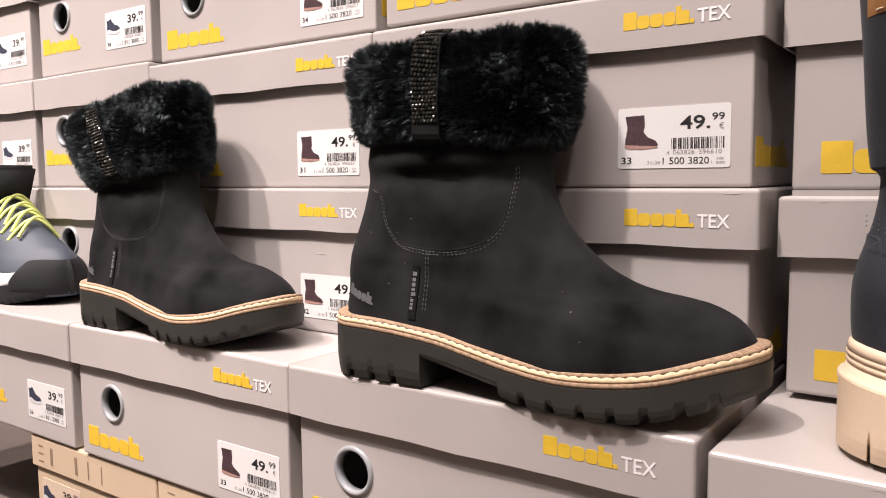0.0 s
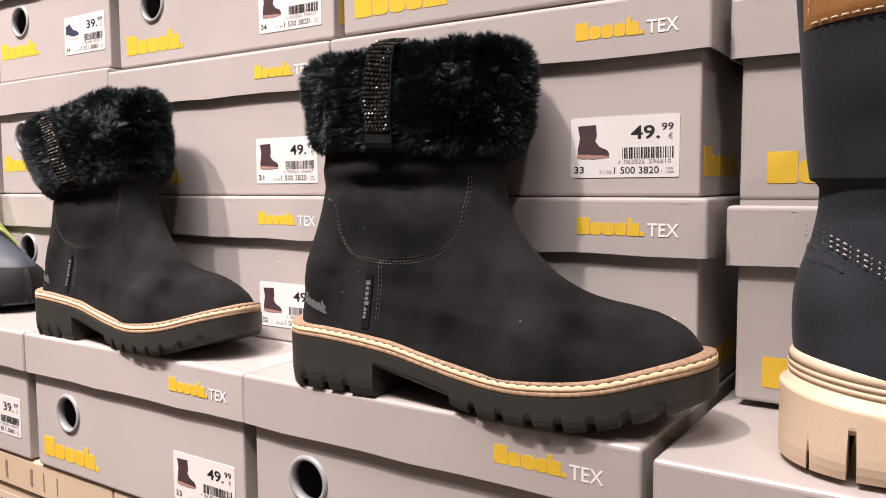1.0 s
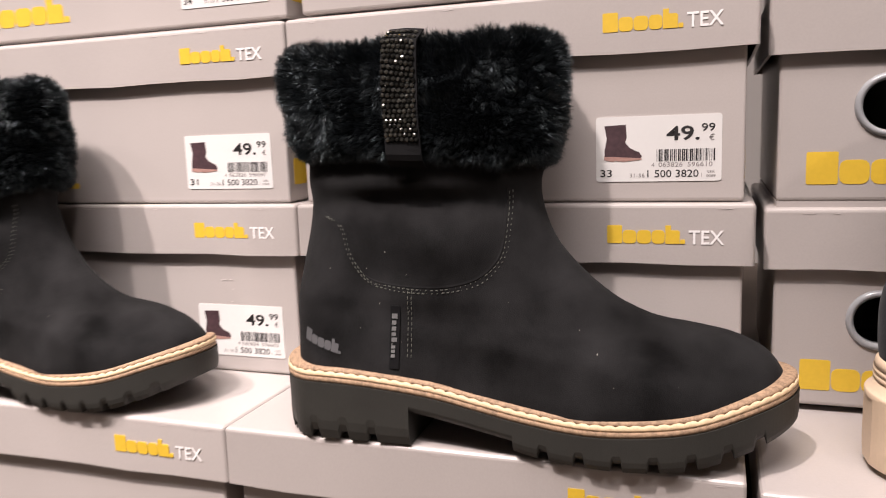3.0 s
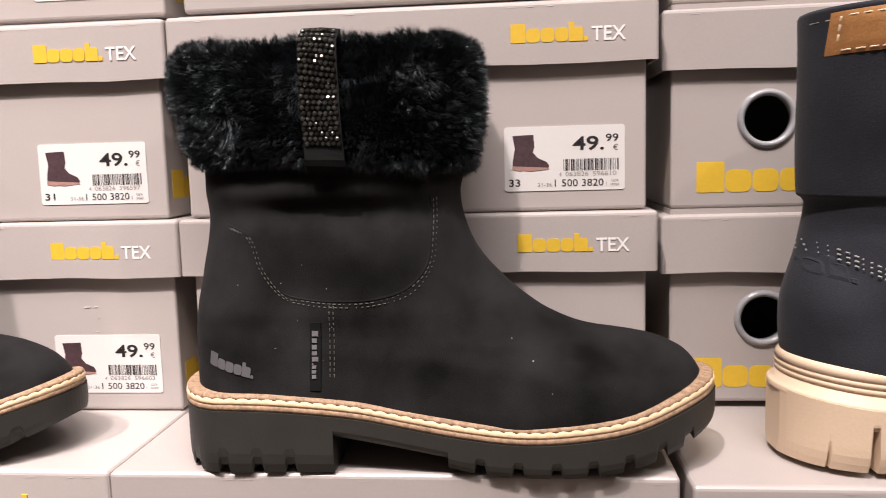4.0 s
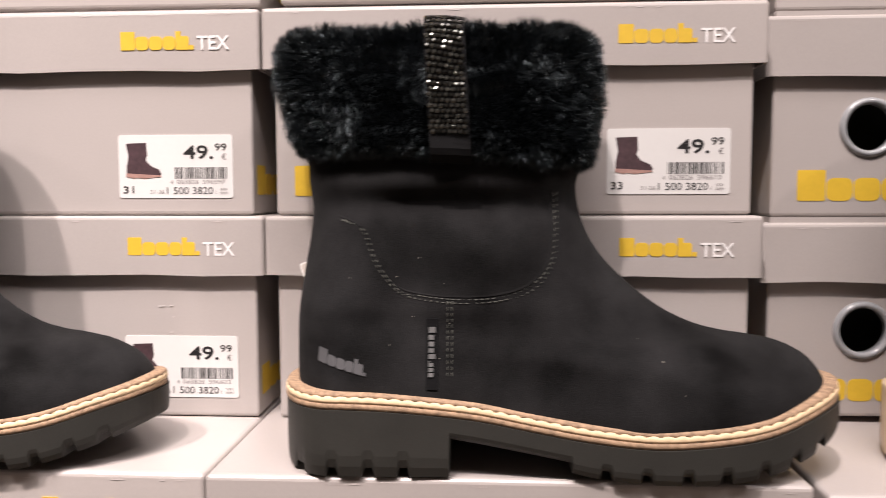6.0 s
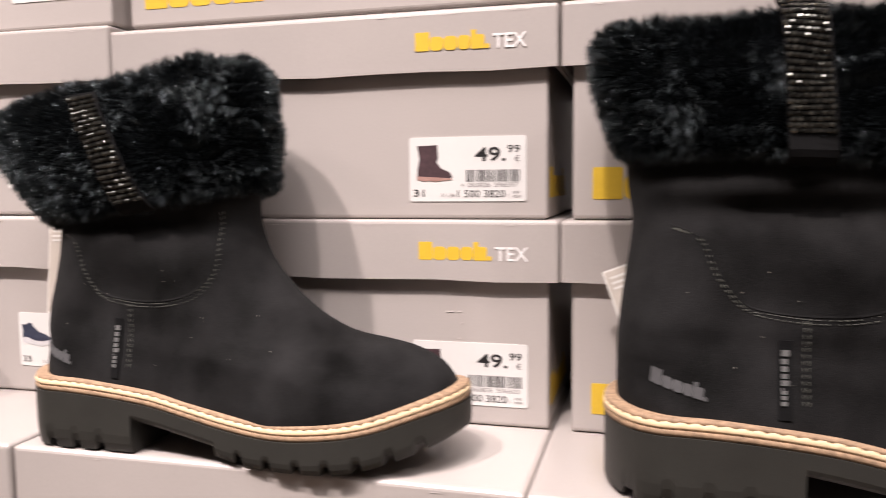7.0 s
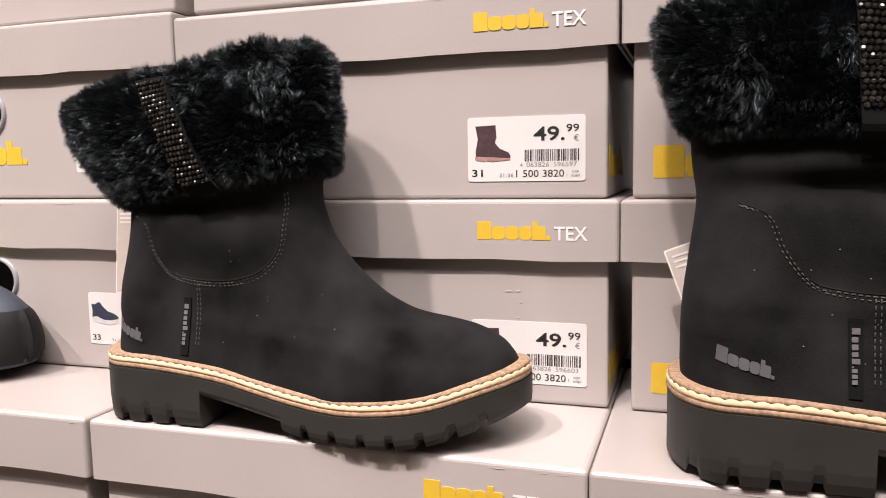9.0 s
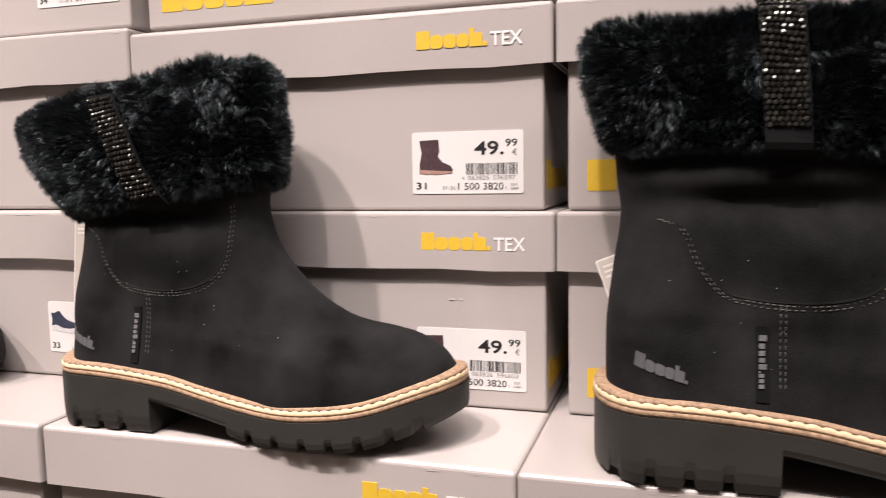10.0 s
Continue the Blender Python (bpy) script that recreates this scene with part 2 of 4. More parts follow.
BODY_MESH, LID_MESH = {}, {}


def body_mesh(width, depth, hole):
    key = (width, depth, hole)
    if key not in BODY_MESH:
        v, f = shell(width / 2 - OVER - 0.001, depth / 2 - OVER, BODY_H, 0.0016, 0.002, False)
        mesh = bpy.data.meshes.new("body")
        mesh.from_pydata(v, [], f)
        bm = bmesh.new()
        bm.from_mesh(mesh)
        bmesh.ops.recalc_face_normals(bm, faces=bm.faces[:])
        bm.to_mesh(mesh)
        bm.free()
        if hole:
            ob = new("cut", mesh)
            bm = bmesh.new()
            bmesh.ops.create_cone(bm, cap_ends=True, segments=40, radius1=0.0140, radius2=0.0140, depth=0.03,
                                  matrix=pose(-width / 2 + hole[0], -depth / 2 + OVER, hole[1], 90))
            cm = bpy.data.meshes.new("cutter")
            bm.to_mesh(cm)
            bm.free()
            cutter = new("cutter", cm)
            mod = ob.modifiers.new("hole", "BOOLEAN")
            mod.object, mod.solver = cutter, "EXACT"
            bpy.context.view_layer.update()
            mesh = bpy.data.meshes.new_from_object(ob.evaluated_get(bpy.context.evaluated_depsgraph_get()))
            bpy.data.objects.remove(ob)
            bpy.data.objects.remove(cutter)
        BODY_MESH[key] = mesh
    return BODY_MESH[key]


def lid_mesh(width, depth, seed):
    key = (width, depth, seed)
    if key not in LID_MESH:
        v, f = shell(width / 2, depth / 2, LID_H, 0.0022, 0.0016, True)
        rng = random.Random(seed)
        a, b, c = rng.uniform(-1, 1), rng.uniform(-1, 1), rng.uniform(0, 6)
        out = []
        for x, y, z in v:
            low = 1 - z / LID_H
            bow = math.cos(math.pi * x / width)
            z += low * 0.0009 * math.sin(9 * x / width * 2 + c) * 0.6
            if y < 0:
                y += low * (-0.0004 * bow + 0.0002 * a)
            z += 0.0006 * b * bow * (1 - low)
            out.append((x, y, z))
        mesh = bpy.data.meshes.new("lid")
        mesh.from_pydata(out, [], f)
        bm = bmesh.new()
        bm.from_mesh(mesh)
        bmesh.ops.recalc_face_normals(bm, faces=bm.faces[:])
        bm.to_mesh(mesh)
        bm.free()
        LID_MESH[key] = mesh
    return LID_MESH[key]


def eyelet(parent, x, y, z):
    verts, faces = [], []
    prof = [(0.0130, 0.004), (0.0130, -0.0006), (0.0136, -0.0015), (0.0148, -0.0021), (0.0160, -0.0016), (0.0168, -0.0004), (0.0170, 0.0003), (0.0142, 0.0003), (0.0138, 0.004)]
    n, k = 40, len(prof)
    for i in range(n):
        a = 2 * math.pi * i / n
        verts += [(x + r * math.cos(a), y + d, z + r * math.sin(a)) for r, d in prof]
    for i in range(n):
        for j in range(k):
            faces.append((i * k + j, i * k + (j + 1) % k, ((i + 1) % n) * k + (j + 1) % k, ((i + 1) % n) * k + j))
    return soup("eyelet", verts, faces, RING, parent, "shiny grey plastic eyelet", True)


BOOT_PIC = [(0.10, 0.30), (0.16, 0.62), (0.10, 0.98), (0.62, 1.0), (0.64, 0.66), (0.60, 0.52), (0.72, 0.36), (0.94, 0.25), (1.0, 0.14), (0.98, 0.09), (0.10, 0.15)]
BOOT_PIC_SOLE = [(0.09, 0.15), (0.98, 0.09), (1.0, 0.05), (0.55, 0.0), (0.34, 0.03), (0.32, 0.0), (0.09, 0.05)]
SHOE_PIC = [(0.03, 0.30), (0.05, 0.62), (0.02, 0.92), (0.14, 0.90), (0.28, 1.0), (0.36, 0.98), (0.42, 0.84), (0.60, 0.62), (0.84, 0.52), (0.97, 0.40), (0.98, 0.26), (0.60, 0.20)]
SHOE_PIC_SOLE = [(0.02, 0.34), (0.20, 0.38), (0.45, 0.24), (0.70, 0.22), (0.98, 0.30), (0.96, 0.12), (0.70, 0.02), (0.30, 0.08), (0.04, 0.16)]


def price_label(box, x, z, y, size, price, code, article, kind, paper=None):
    """A printed price label with its lower left corner at x, z on the front of a box."""
    w, h = 0.0672, 0.0362
    v, f = prism(rounded(x + w / 2, z + h / 2, w / 2, h / 2, 0.0016, 4), y - 0.0004, y)
    card = soup("price_label", v, f, paper or PAPER, box, "pale price label with black print")
    t = y - 0.00055
    prt = [typed(price[0] + ".", x + 0.0383, z + 0.0226, 0.0078, t, 0.018, 0.0175),
           typed(price[1], x + 0.0567, z + 0.0271, 0.0042, t, 0.010, 0.0070),
           typed(size, x + 0.0024, z + 0.0028, 0.0042, t, 0.012, 0.0064),
           typed(article, x + 0.0282, z + 0.0023, 0.0042, t, 0.004, 0.0272)]
    soup("print", *gather(prt), INK, card)
    small = [typed("\u20ac", x + 0.0607, z + 0.0220, 0.0034, t), typed(code[0], x + 0.0305, z + 0.0080, 0.0024, t),
             typed(code[1], x + 0.0342, z + 0.0080, 0.0026, t, 0, 0.0128), typed(code[2], x + 0.0495, z + 0.0080, 0.0026, t, 0, 0.0130),
             typed("31-36", x + 0.0186, z + 0.0024, 0.0022, t, 0, 0.0081), typed("1", x + 0.0568, z + 0.0023, 0.0021, t),
             typed("GER", x + 0.0596, z + 0.0044, 0.0014, t, 0, 0.0042), typed("0089", x + 0.0594, z + 0.0022, 0.0014, t, 0, 0.0048)]
    soup("small_print", *gather(small), FADED, card)
    tagged(soup("barcode", *gather(bars(x + 0.0332, z + 0.0110, 0.0308, 0.0066, t, 30, article + size)), INK, card), kind="stuff")
    if kind == "boot":
        px, pz, pw, ph, a, b, ma, mb = 0.0024, 0.0112, 0.0228, 0.0205, BOOT_PIC, BOOT_PIC_SOLE, PIC_UPPER, PIC_SOLE
    else:
        px, pz, pw, ph, a, b, ma, mb = 0.0020, 0.0135, 0.0235, 0.0160, SHOE_PIC, SHOE_PIC_SOLE, PIC_NAVY, PIC_PALE
    pic = soup("shoe_picture", *flat([(x + px + pw * u, z + pz + ph * q) for u, q in a], t), ma, card)
    soup("shoe_picture_sole", *flat([(x + px + pw * u, z + pz + ph * q) for u, q in b], t - 0.0001), mb, card)


def shoe_box(x, y, z, width, depth, label, lettered=True, hole=True, price=None, drop=0.0, turn=0.0, seed=0, side=False, eye=(0.0565, 0.0535), mark=(0.0165, 0.0110, 0.0815, 0.0172), low=0.0116, shift=0.0):
    """A grey shoe box whose lid's left front corner is at x, y; it stands at height z."""
    box = thing("shoe_box", pose(x + width / 2, y + depth / 2, z, 0, 0, turn), label, "shoe box", "stacked grey shoe boxes")
    link("body", body_mesh(width, depth, eye if hole else None), GREY, box)
    lid = link("lid", lid_mesh(width, depth, seed), GREY, box)
    lid.location.z = BODY_H - LID_H + 0.0012 - drop
    fy, xl = -depth / 2, -width / 2
    if hole:
        eyelet(box, xl + eye[0], fy + OVER, eye[1])
        v, f = gather([prism([(xl + mark[0] + u, mark[1] + q) for u, q in o], fy + OVER - 0.00025, fy + OVER) for o in brand_blocks(mark[2], mark[3])])
        soup("brand_mark", v, f, YELLOW, box, "yellow printed brand mark as plain blocks")
    if side:
        blocks = brand_blocks(0.0815, 0.0172)
        vs, fs = gather([prism([(u, q) for u, q in o], 0, 0.00025) for o in blocks])
        xs = width / 2 - OVER - 0.001
        vs = [(xs + 0.00025 - yy, fy + 0.012 + u, 0.0118 + q) for u, yy, q in vs]
        soup("brand_mark_side", vs, fs, YELLOW, box, "yellow printed brand mark as plain blocks")
    if lettered:
        tz = BODY_H - LID_H - drop
        v, f = gather([prism([(xl + 0.199 + shift + u, tz + 0.0128 + q) for u, q in o], fy - 0.00045, fy + 0.0002) for o in brand_blocks(0.0425, 0.0102)])
        soup("brand_mark_lid", v, f, YELLOW, lid, "small yellow brand mark as plain blocks").location.z = -lid.location.z
        v, f = typed("TEX", xl + 0.2432 + shift, tz + 0.0128, 0.0080, fy - 0.00045, 0.012, 0.0184)
        soup("lettering", v, f, WHITE, lid, "white printed letters").location.z = -lid.location.z
    rng, chips, tz = random.Random(seed * 7 + 1), [], BODY_H - LID_H + 0.0012 - drop
    for _ in range(5):
        cx, cw, ch = rng.uniform(-0.46, 0.46) * width, rng.uniform(0.002, 0.006), rng.uniform(0.0001, 0.0003)
        cz = tz + LID_H - 0.0030
        chips.append(flat([(cx - cw, cz), (cx, cz - ch), (cx + cw, cz), (cx + cw * 0.5, cz + ch)], fy - 0.00030))
    tagged(soup("wear", *gather(chips), WORN, box), kind="stuff")
    if price:
        size, amount, code, article, kind, off = price
        price_label(box, off - width / 2, low, fy + OVER, size, amount, code, article, kind)
    return box


def boots(size, tail, off=0.1925):
    return (size, ("49", "99"), ("4", "063826", tail), "1 500 3820", "boot", off)


def trainers(size, off):
    return (size, ("39", "99"), ("4", "063826", "308012"), "1 811 3080", "shoe", off)


W, DEEP, Z0, TIER = 0.2775, 0.19, 0.9020, 0.1180
SMALL = 0.2150
GREY_LABEL = "grey cardboard boot box with yellow print and price label"
PLAIN_LABEL = "grey cardboard trainer box with an eyelet and price label"
FRONT = -0.0880
TRAINER_PRINT = {"lettered": False, "eye": (0.0530, 0.0605), "mark": (0.0120, 0.0240, 0.0740, 0.0165), "low": 0.0178}
EAST_PRINT = {"eye": (0.0600, 0.0510), "mark": (0.0205, 0.0095, 0.0815, 0.0176)}
shoe_box(-0.2040, FRONT, Z0 - TIER, W, DEEP, GREY_LABEL, price=boots("34", "596627"), seed=1, shift=-0.0030, eye=(0.0545, 0.0535))
shoe_box(-0.4820, FRONT + 0.0005, Z0 - TIER, W, DEEP, GREY_LABEL, price=boots("33", "596610", 0.1945), seed=2)
shoe_box(0.0790, FRONT - 0.001, Z0 - TIER - 0.0030, W, DEEP, GREY_LABEL, price=boots("32", "596603"), seed=3, drop=0.0005)
shoe_box(-0.7000, FRONT + 0.001, Z0 - TIER, SMALL, DEEP, PLAIN_LABEL, price=trainers("36", 0.1290), seed=4, **TRAINER_PRINT)
shoe_box(-0.9180, FRONT + 0.001, Z0 - TIER, SMALL, DEEP, PLAIN_LABEL, price=trainers("35", 0.1290), seed=4, **TRAINER_PRINT)
COLUMNS = (
    (boots("32", "596603"), boots("32", "596603"), "33", "35"),
    (boots("33", "596610"), boots("31", "596597"), "32", "35"),
    (boots("35", "596634"), boots("34", "596627"), "34", "36"))
for tier, (m_price, l_price, ll, lll) in enumerate(COLUMNS):
    z = Z0 + tier * TIER
    sag = (0.0, 0.0020, 0.0)[tier]
    shoe_box(-0.1990 + (0, 0.0, 0.004)[tier], 0.0, z, W, DEEP, GREY_LABEL, price=m_price, seed=10 + tier, side=True, drop=sag, shift=(0.0, -0.002, 0.0)[tier])
    shoe_box(-0.4770 + (0.0, -0.0010, 0.004)[tier], (0, 0.001, 0.003)[tier], z, W, DEEP, GREY_LABEL, price=l_price, seed=14 + tier, side=True, drop=sag, shift=-0.001, low=(0.0116, 0.0100, 0.0116)[tier])
    shoe_box(0.0835, 0.019, z - 0.0002 - 0.0018 * tier, W, DEEP, GREY_LABEL, price=boots("36", "596641"), drop=0.0045, seed=18 + tier, **EAST_PRINT)
    z_west = Z0 + tier * 0.1195
    shoe_box(-0.6945 + (0, 0, 0.0055)[tier], 0.002, z_west, SMALL, DEEP, PLAIN_LABEL, price=trainers(ll, (0.1310, 0.1285, 0.1340)[tier]), seed=22 + tier, drop=-0.0012, **TRAINER_PRINT)
    shoe_box(-0.9120, 0.002, z_west, SMALL, DEEP, PLAIN_LABEL, price=trainers(lll, 0.1310), seed=26 + tier, drop=-0.0012, **TRAINER_PRINT)


def card_box(x, y, z, width, depth, height):
    """A beige shoe box under the grey ones."""
    box = thing("beige_shoe_box", pose(x + width / 2, y + depth / 2, z), "beige cardboard shoe box with worn brown print and price label", "shoe box", "beige shoe boxes")
    v, f = shell(width / 2 - 0.003, depth / 2 - 0.003, height - 0.001, 0.002, 0.002, False)
    soup("body", v, f, BEIGE, box)
    v, f = shell(width / 2, depth / 2, 0.030, 0.002, 0.0016, True)
    soup("lid", [(a, b, c + height - 0.030) for a, b, c in v], f, BEIGE, box)
    y0, pieces = -depth / 2 - 0.0003, []
    for i in range(6):
        px = -width / 2 + 0.014 + i * 0.0215
        if i == 2:
            continue
        for k in range(3 if i == 0 else 1):
            if i == 0:
                pieces.append(flat([(px, height - 0.0245 + k * 0.0075), (px + 0.009, height - 0.0245 + k * 0.0075), (px + 0.009, height - 0.0232 + k * 0.0075), (px, height - 0.0232 + k * 0.0075)], y0))
            else:
                w = 0.0015 if i > 3 else 0.004
                pieces.append(flat([(px, height - 0.0245), (px + w, height - 0.0245), (px + w, height - 0.008), (px, height - 0.008)], y0))
    for v, f in pieces:
        soup("print_bar", v, f, BEIGE_INK, box)
    price_label(box, -width / 2 + 0.012, height - 0.078, -depth / 2 + 0.003, "38", ("39", "99"), ("4", "063826", "308012"), "1 811 3080", "shoe", LABEL_TAN)
    return box


for x in (-0.5750, -0.3700, -0.1650, 0.0400):
    card_box(x, -0.0800, 0.6555, 0.2030, 0.20, 0.1275)


# ---------------------------------------------------------------- footwear
def curve(table, v):
    """Smooth interpolation of a short table of (key, value)."""
    if v <= table[0][0]:
        return table[0][1]
    if v >= table[-1][0]:
        return table[-1][1]
    for i in range(len(table) - 1):
        (a, p), (b, q) = table[i], table[i + 1]
        if v <= b:
            m0 = (q - table[i - 1][1]) / (b - table[i - 1][0]) if i else (q - p) / (b - a)
            m1 = (table[i + 2][1] - p) / (table[i + 2][0] - a) if i + 2 < len(table) else (q - p) / (b - a)
            h, t = b - a, (v - a) / (b - a)
            return ((2 * t ** 3 - 3 * t ** 2 + 1) * p + (t ** 3 - 2 * t ** 2 + t) * h * m0 + (3 * t ** 2 - 2 * t ** 3) * q + (t ** 3 - t ** 2) * h * m1)


def end_round(s, back, front):
    out = 1.0
    if s < back:
        out *= math.sqrt(max(0.0, 1 - (1 - s / back) ** 2))
    if 1 - s < front:
        out *= math.sqrt(max(0.0, 1 - (1 - (1 - s) / front) ** 2))
    return out


class Last:
    """The form of a boot: at each height a ring from its back to its front, and half widths between."""

    def __init__(self, back, front, waist, back_round, front_round, wide, dents=(), wobble=0.0, lean=0.0, knee=0.11):
        self.back, self.front, self.waist = back, front, waist
        self.back_round, self.front_round, self.wide, self.dents = back_round, front_round, wide, dents
        self.wobble, self.lean, self.knee = wobble, lean, knee

    def ends(self, z):
        return curve(self.back, z), curve(self.front, z)

    def off(self, z):
        return -self.lean * max(0.0, z - self.knee) / 0.10

    def half(self, x, z, side=-1):
        xb, xf = self.ends(z)
        s = min(1.0, max(0.0, (x - xb) / (xf - xb)))
        foot = curve(self.waist, s)
        k = curve(self.wide, z)
        mix = min(1.0, max(0.0, (z - 0.07) / 0.05))
        w = k * ((1 - mix) * foot + mix) * end_round(s, curve(self.back_round, z), curve(self.front_round, z))
        for cx, cz, rx, rz, depth in self.dents:
            w += depth * math.exp(-((x - cx) / rx) ** 2 - ((z - cz) / rz) ** 2) * min(1.0, w / 0.02)
        return w + self.wobble * noise.noise((x * 38, side * 1.3, z * 38)) * min(1.0, w / 0.015)

    def spot(self, x, z, proud=0.0004):
        """The place on the near side of the form."""
        return (x, self.off(z) - self.half(x, z) - proud, z)

    def loft(self, heights, n=56):
        verts, faces = [], []
        for z in heights:
            xb, xf = self.ends(z)
            for j in range(2 * n):
                a = math.pi * j / n
                x = xb + (xf - xb) * (1 - math.cos(a)) / 2
                side = -1 if j <= n else 1
                y = 0.0 if j in (0, n) else side * self.half(x, z, side)
                verts.append((x, y + self.off(z), z))
        m = 2 * n
        for i in range(len(heights) - 1):
            faces += [(i * m + j, i * m + (j + 1) % m, (i + 1) * m + (j + 1) % m, (i + 1) * m + j) for j in range(m)]
        return verts, faces, m


def outline(length, wide, waist, back, front, n=110, grow=0.0):
    """Plan of a sole: near side from heel to toe, as (x, half width)."""
    out = []
    for j in range(n + 1):
        s = (1 - math.cos(math.pi * j / n)) / 2
        x = -grow + s * (length + 2 * grow)
        out.append((x, (wide * curve(waist, s) + grow) * end_round(s, back, front)))
    return out


def band(plan, top, levels, cap=False):
    """A strip round a plan; top(x) its height, levels a list of (outward, down)."""
    pts = [(x, -w) for x, w in plan] + [(x, w) for x, w in plan[-2:0:-1]]
    n = len(pts)
    verts, faces = [], []
    for out, down in levels:
        for i, (x, y) in enumerate(pts):
            (ax, ay), (bx, by) = pts[i - 1], pts[(i + 1) % n]
            tx, ty = bx - ax, by - ay
            d = math.hypot(tx, ty) or 1.0
            verts.append((x + out * ty / d, y - out * tx / d, top(x) - down))
    for k in range(len(levels) - 1):
        faces += [(k * n + i, (k + 1) * n + i, (k + 1) * n + (i + 1) % n, k * n + (i + 1) % n) for i in range(n)]
    return verts, faces


def lugged_sole(plan, top, under, steps=6, tuck=0.002):
    """A solid sole: sides from top(x) down to under(x), with the grooves that under() has going right across."""
    xs = [p[0] for p in plan]
    rows, verts, faces = [], [], []
    for x, w in plan:
        row = []
        zt, zb = top(x), under(x)
        for side in (-1, 1):
            col = []
            for k in range(steps + 1):
                f = k / steps
                z = zt + (zb - zt) * f
                inset = tuck * (max(0.0, f - 0.66) / 0.34) ** 2
                col.append((x, side * max(w - inset, 0.0), z))
            row.append(col)
        ring = row[0] + row[1][::-1]
        rows.append(ring)
    m = len(rows[0])
    for r in rows:
        verts += r
    for i in range(len(rows) - 1):
        faces += [(i * m + j, (i + 1) * m + j, (i + 1) * m + (j + 1) % m, i * m + (j + 1) % m) for j in range(m)]
    faces += [tuple(range(m)), tuple(len(verts) - 1 - j for j in range(m))]
    return verts, faces


def stitches(parent, form, path, length, gap, width, material, name="stitching", proud=0.0005):
    """Short raised threads along a path of (x, z) on the near side of a form."""
    pts = [Vector((x, 0, z)) for x, z in path]
    verts, faces, carry = [], [], 0.0
    for a, b in zip(pts, pts[1:]):
        d, L = (b - a), (b - a).length
        if L == 0:
            continue
        t = d / L
        s = carry
        while s < L:
            p, q = a + t * s, a + t * min(s + length, L)
            side = Vector((-t.z, 0, t.x)) * width / 2
            k = len(verts)
            for u in (p + side, q + side, q - side, p - side):
                verts.append(form.spot(u.x, u.z, proud * 0.8))
            mid = (p + q) / 2
            verts.append(form.spot(mid.x, mid.z, proud + width * 0.4))
            faces += [(k, k + 1, k + 4), (k + 1, k + 2, k + 4), (k + 2, k + 3, k + 4), (k + 3, k, k + 4)]
            s += length + gap
        carry = s - L
    return soup(name, verts, faces, material, parent)


def arc(points, n=40):
    """A smooth path through a few points of (x, z)."""
    table_x = [(i, p[0]) for i, p in enumerate(points)]
    table_z = [(i, p[1]) for i, p in enumerate(points)]
    return [(curve(table_x, i * (len(points) - 1) / n), curve(table_z, i * (len(points) - 1) / n)) for i in range(n + 1)]


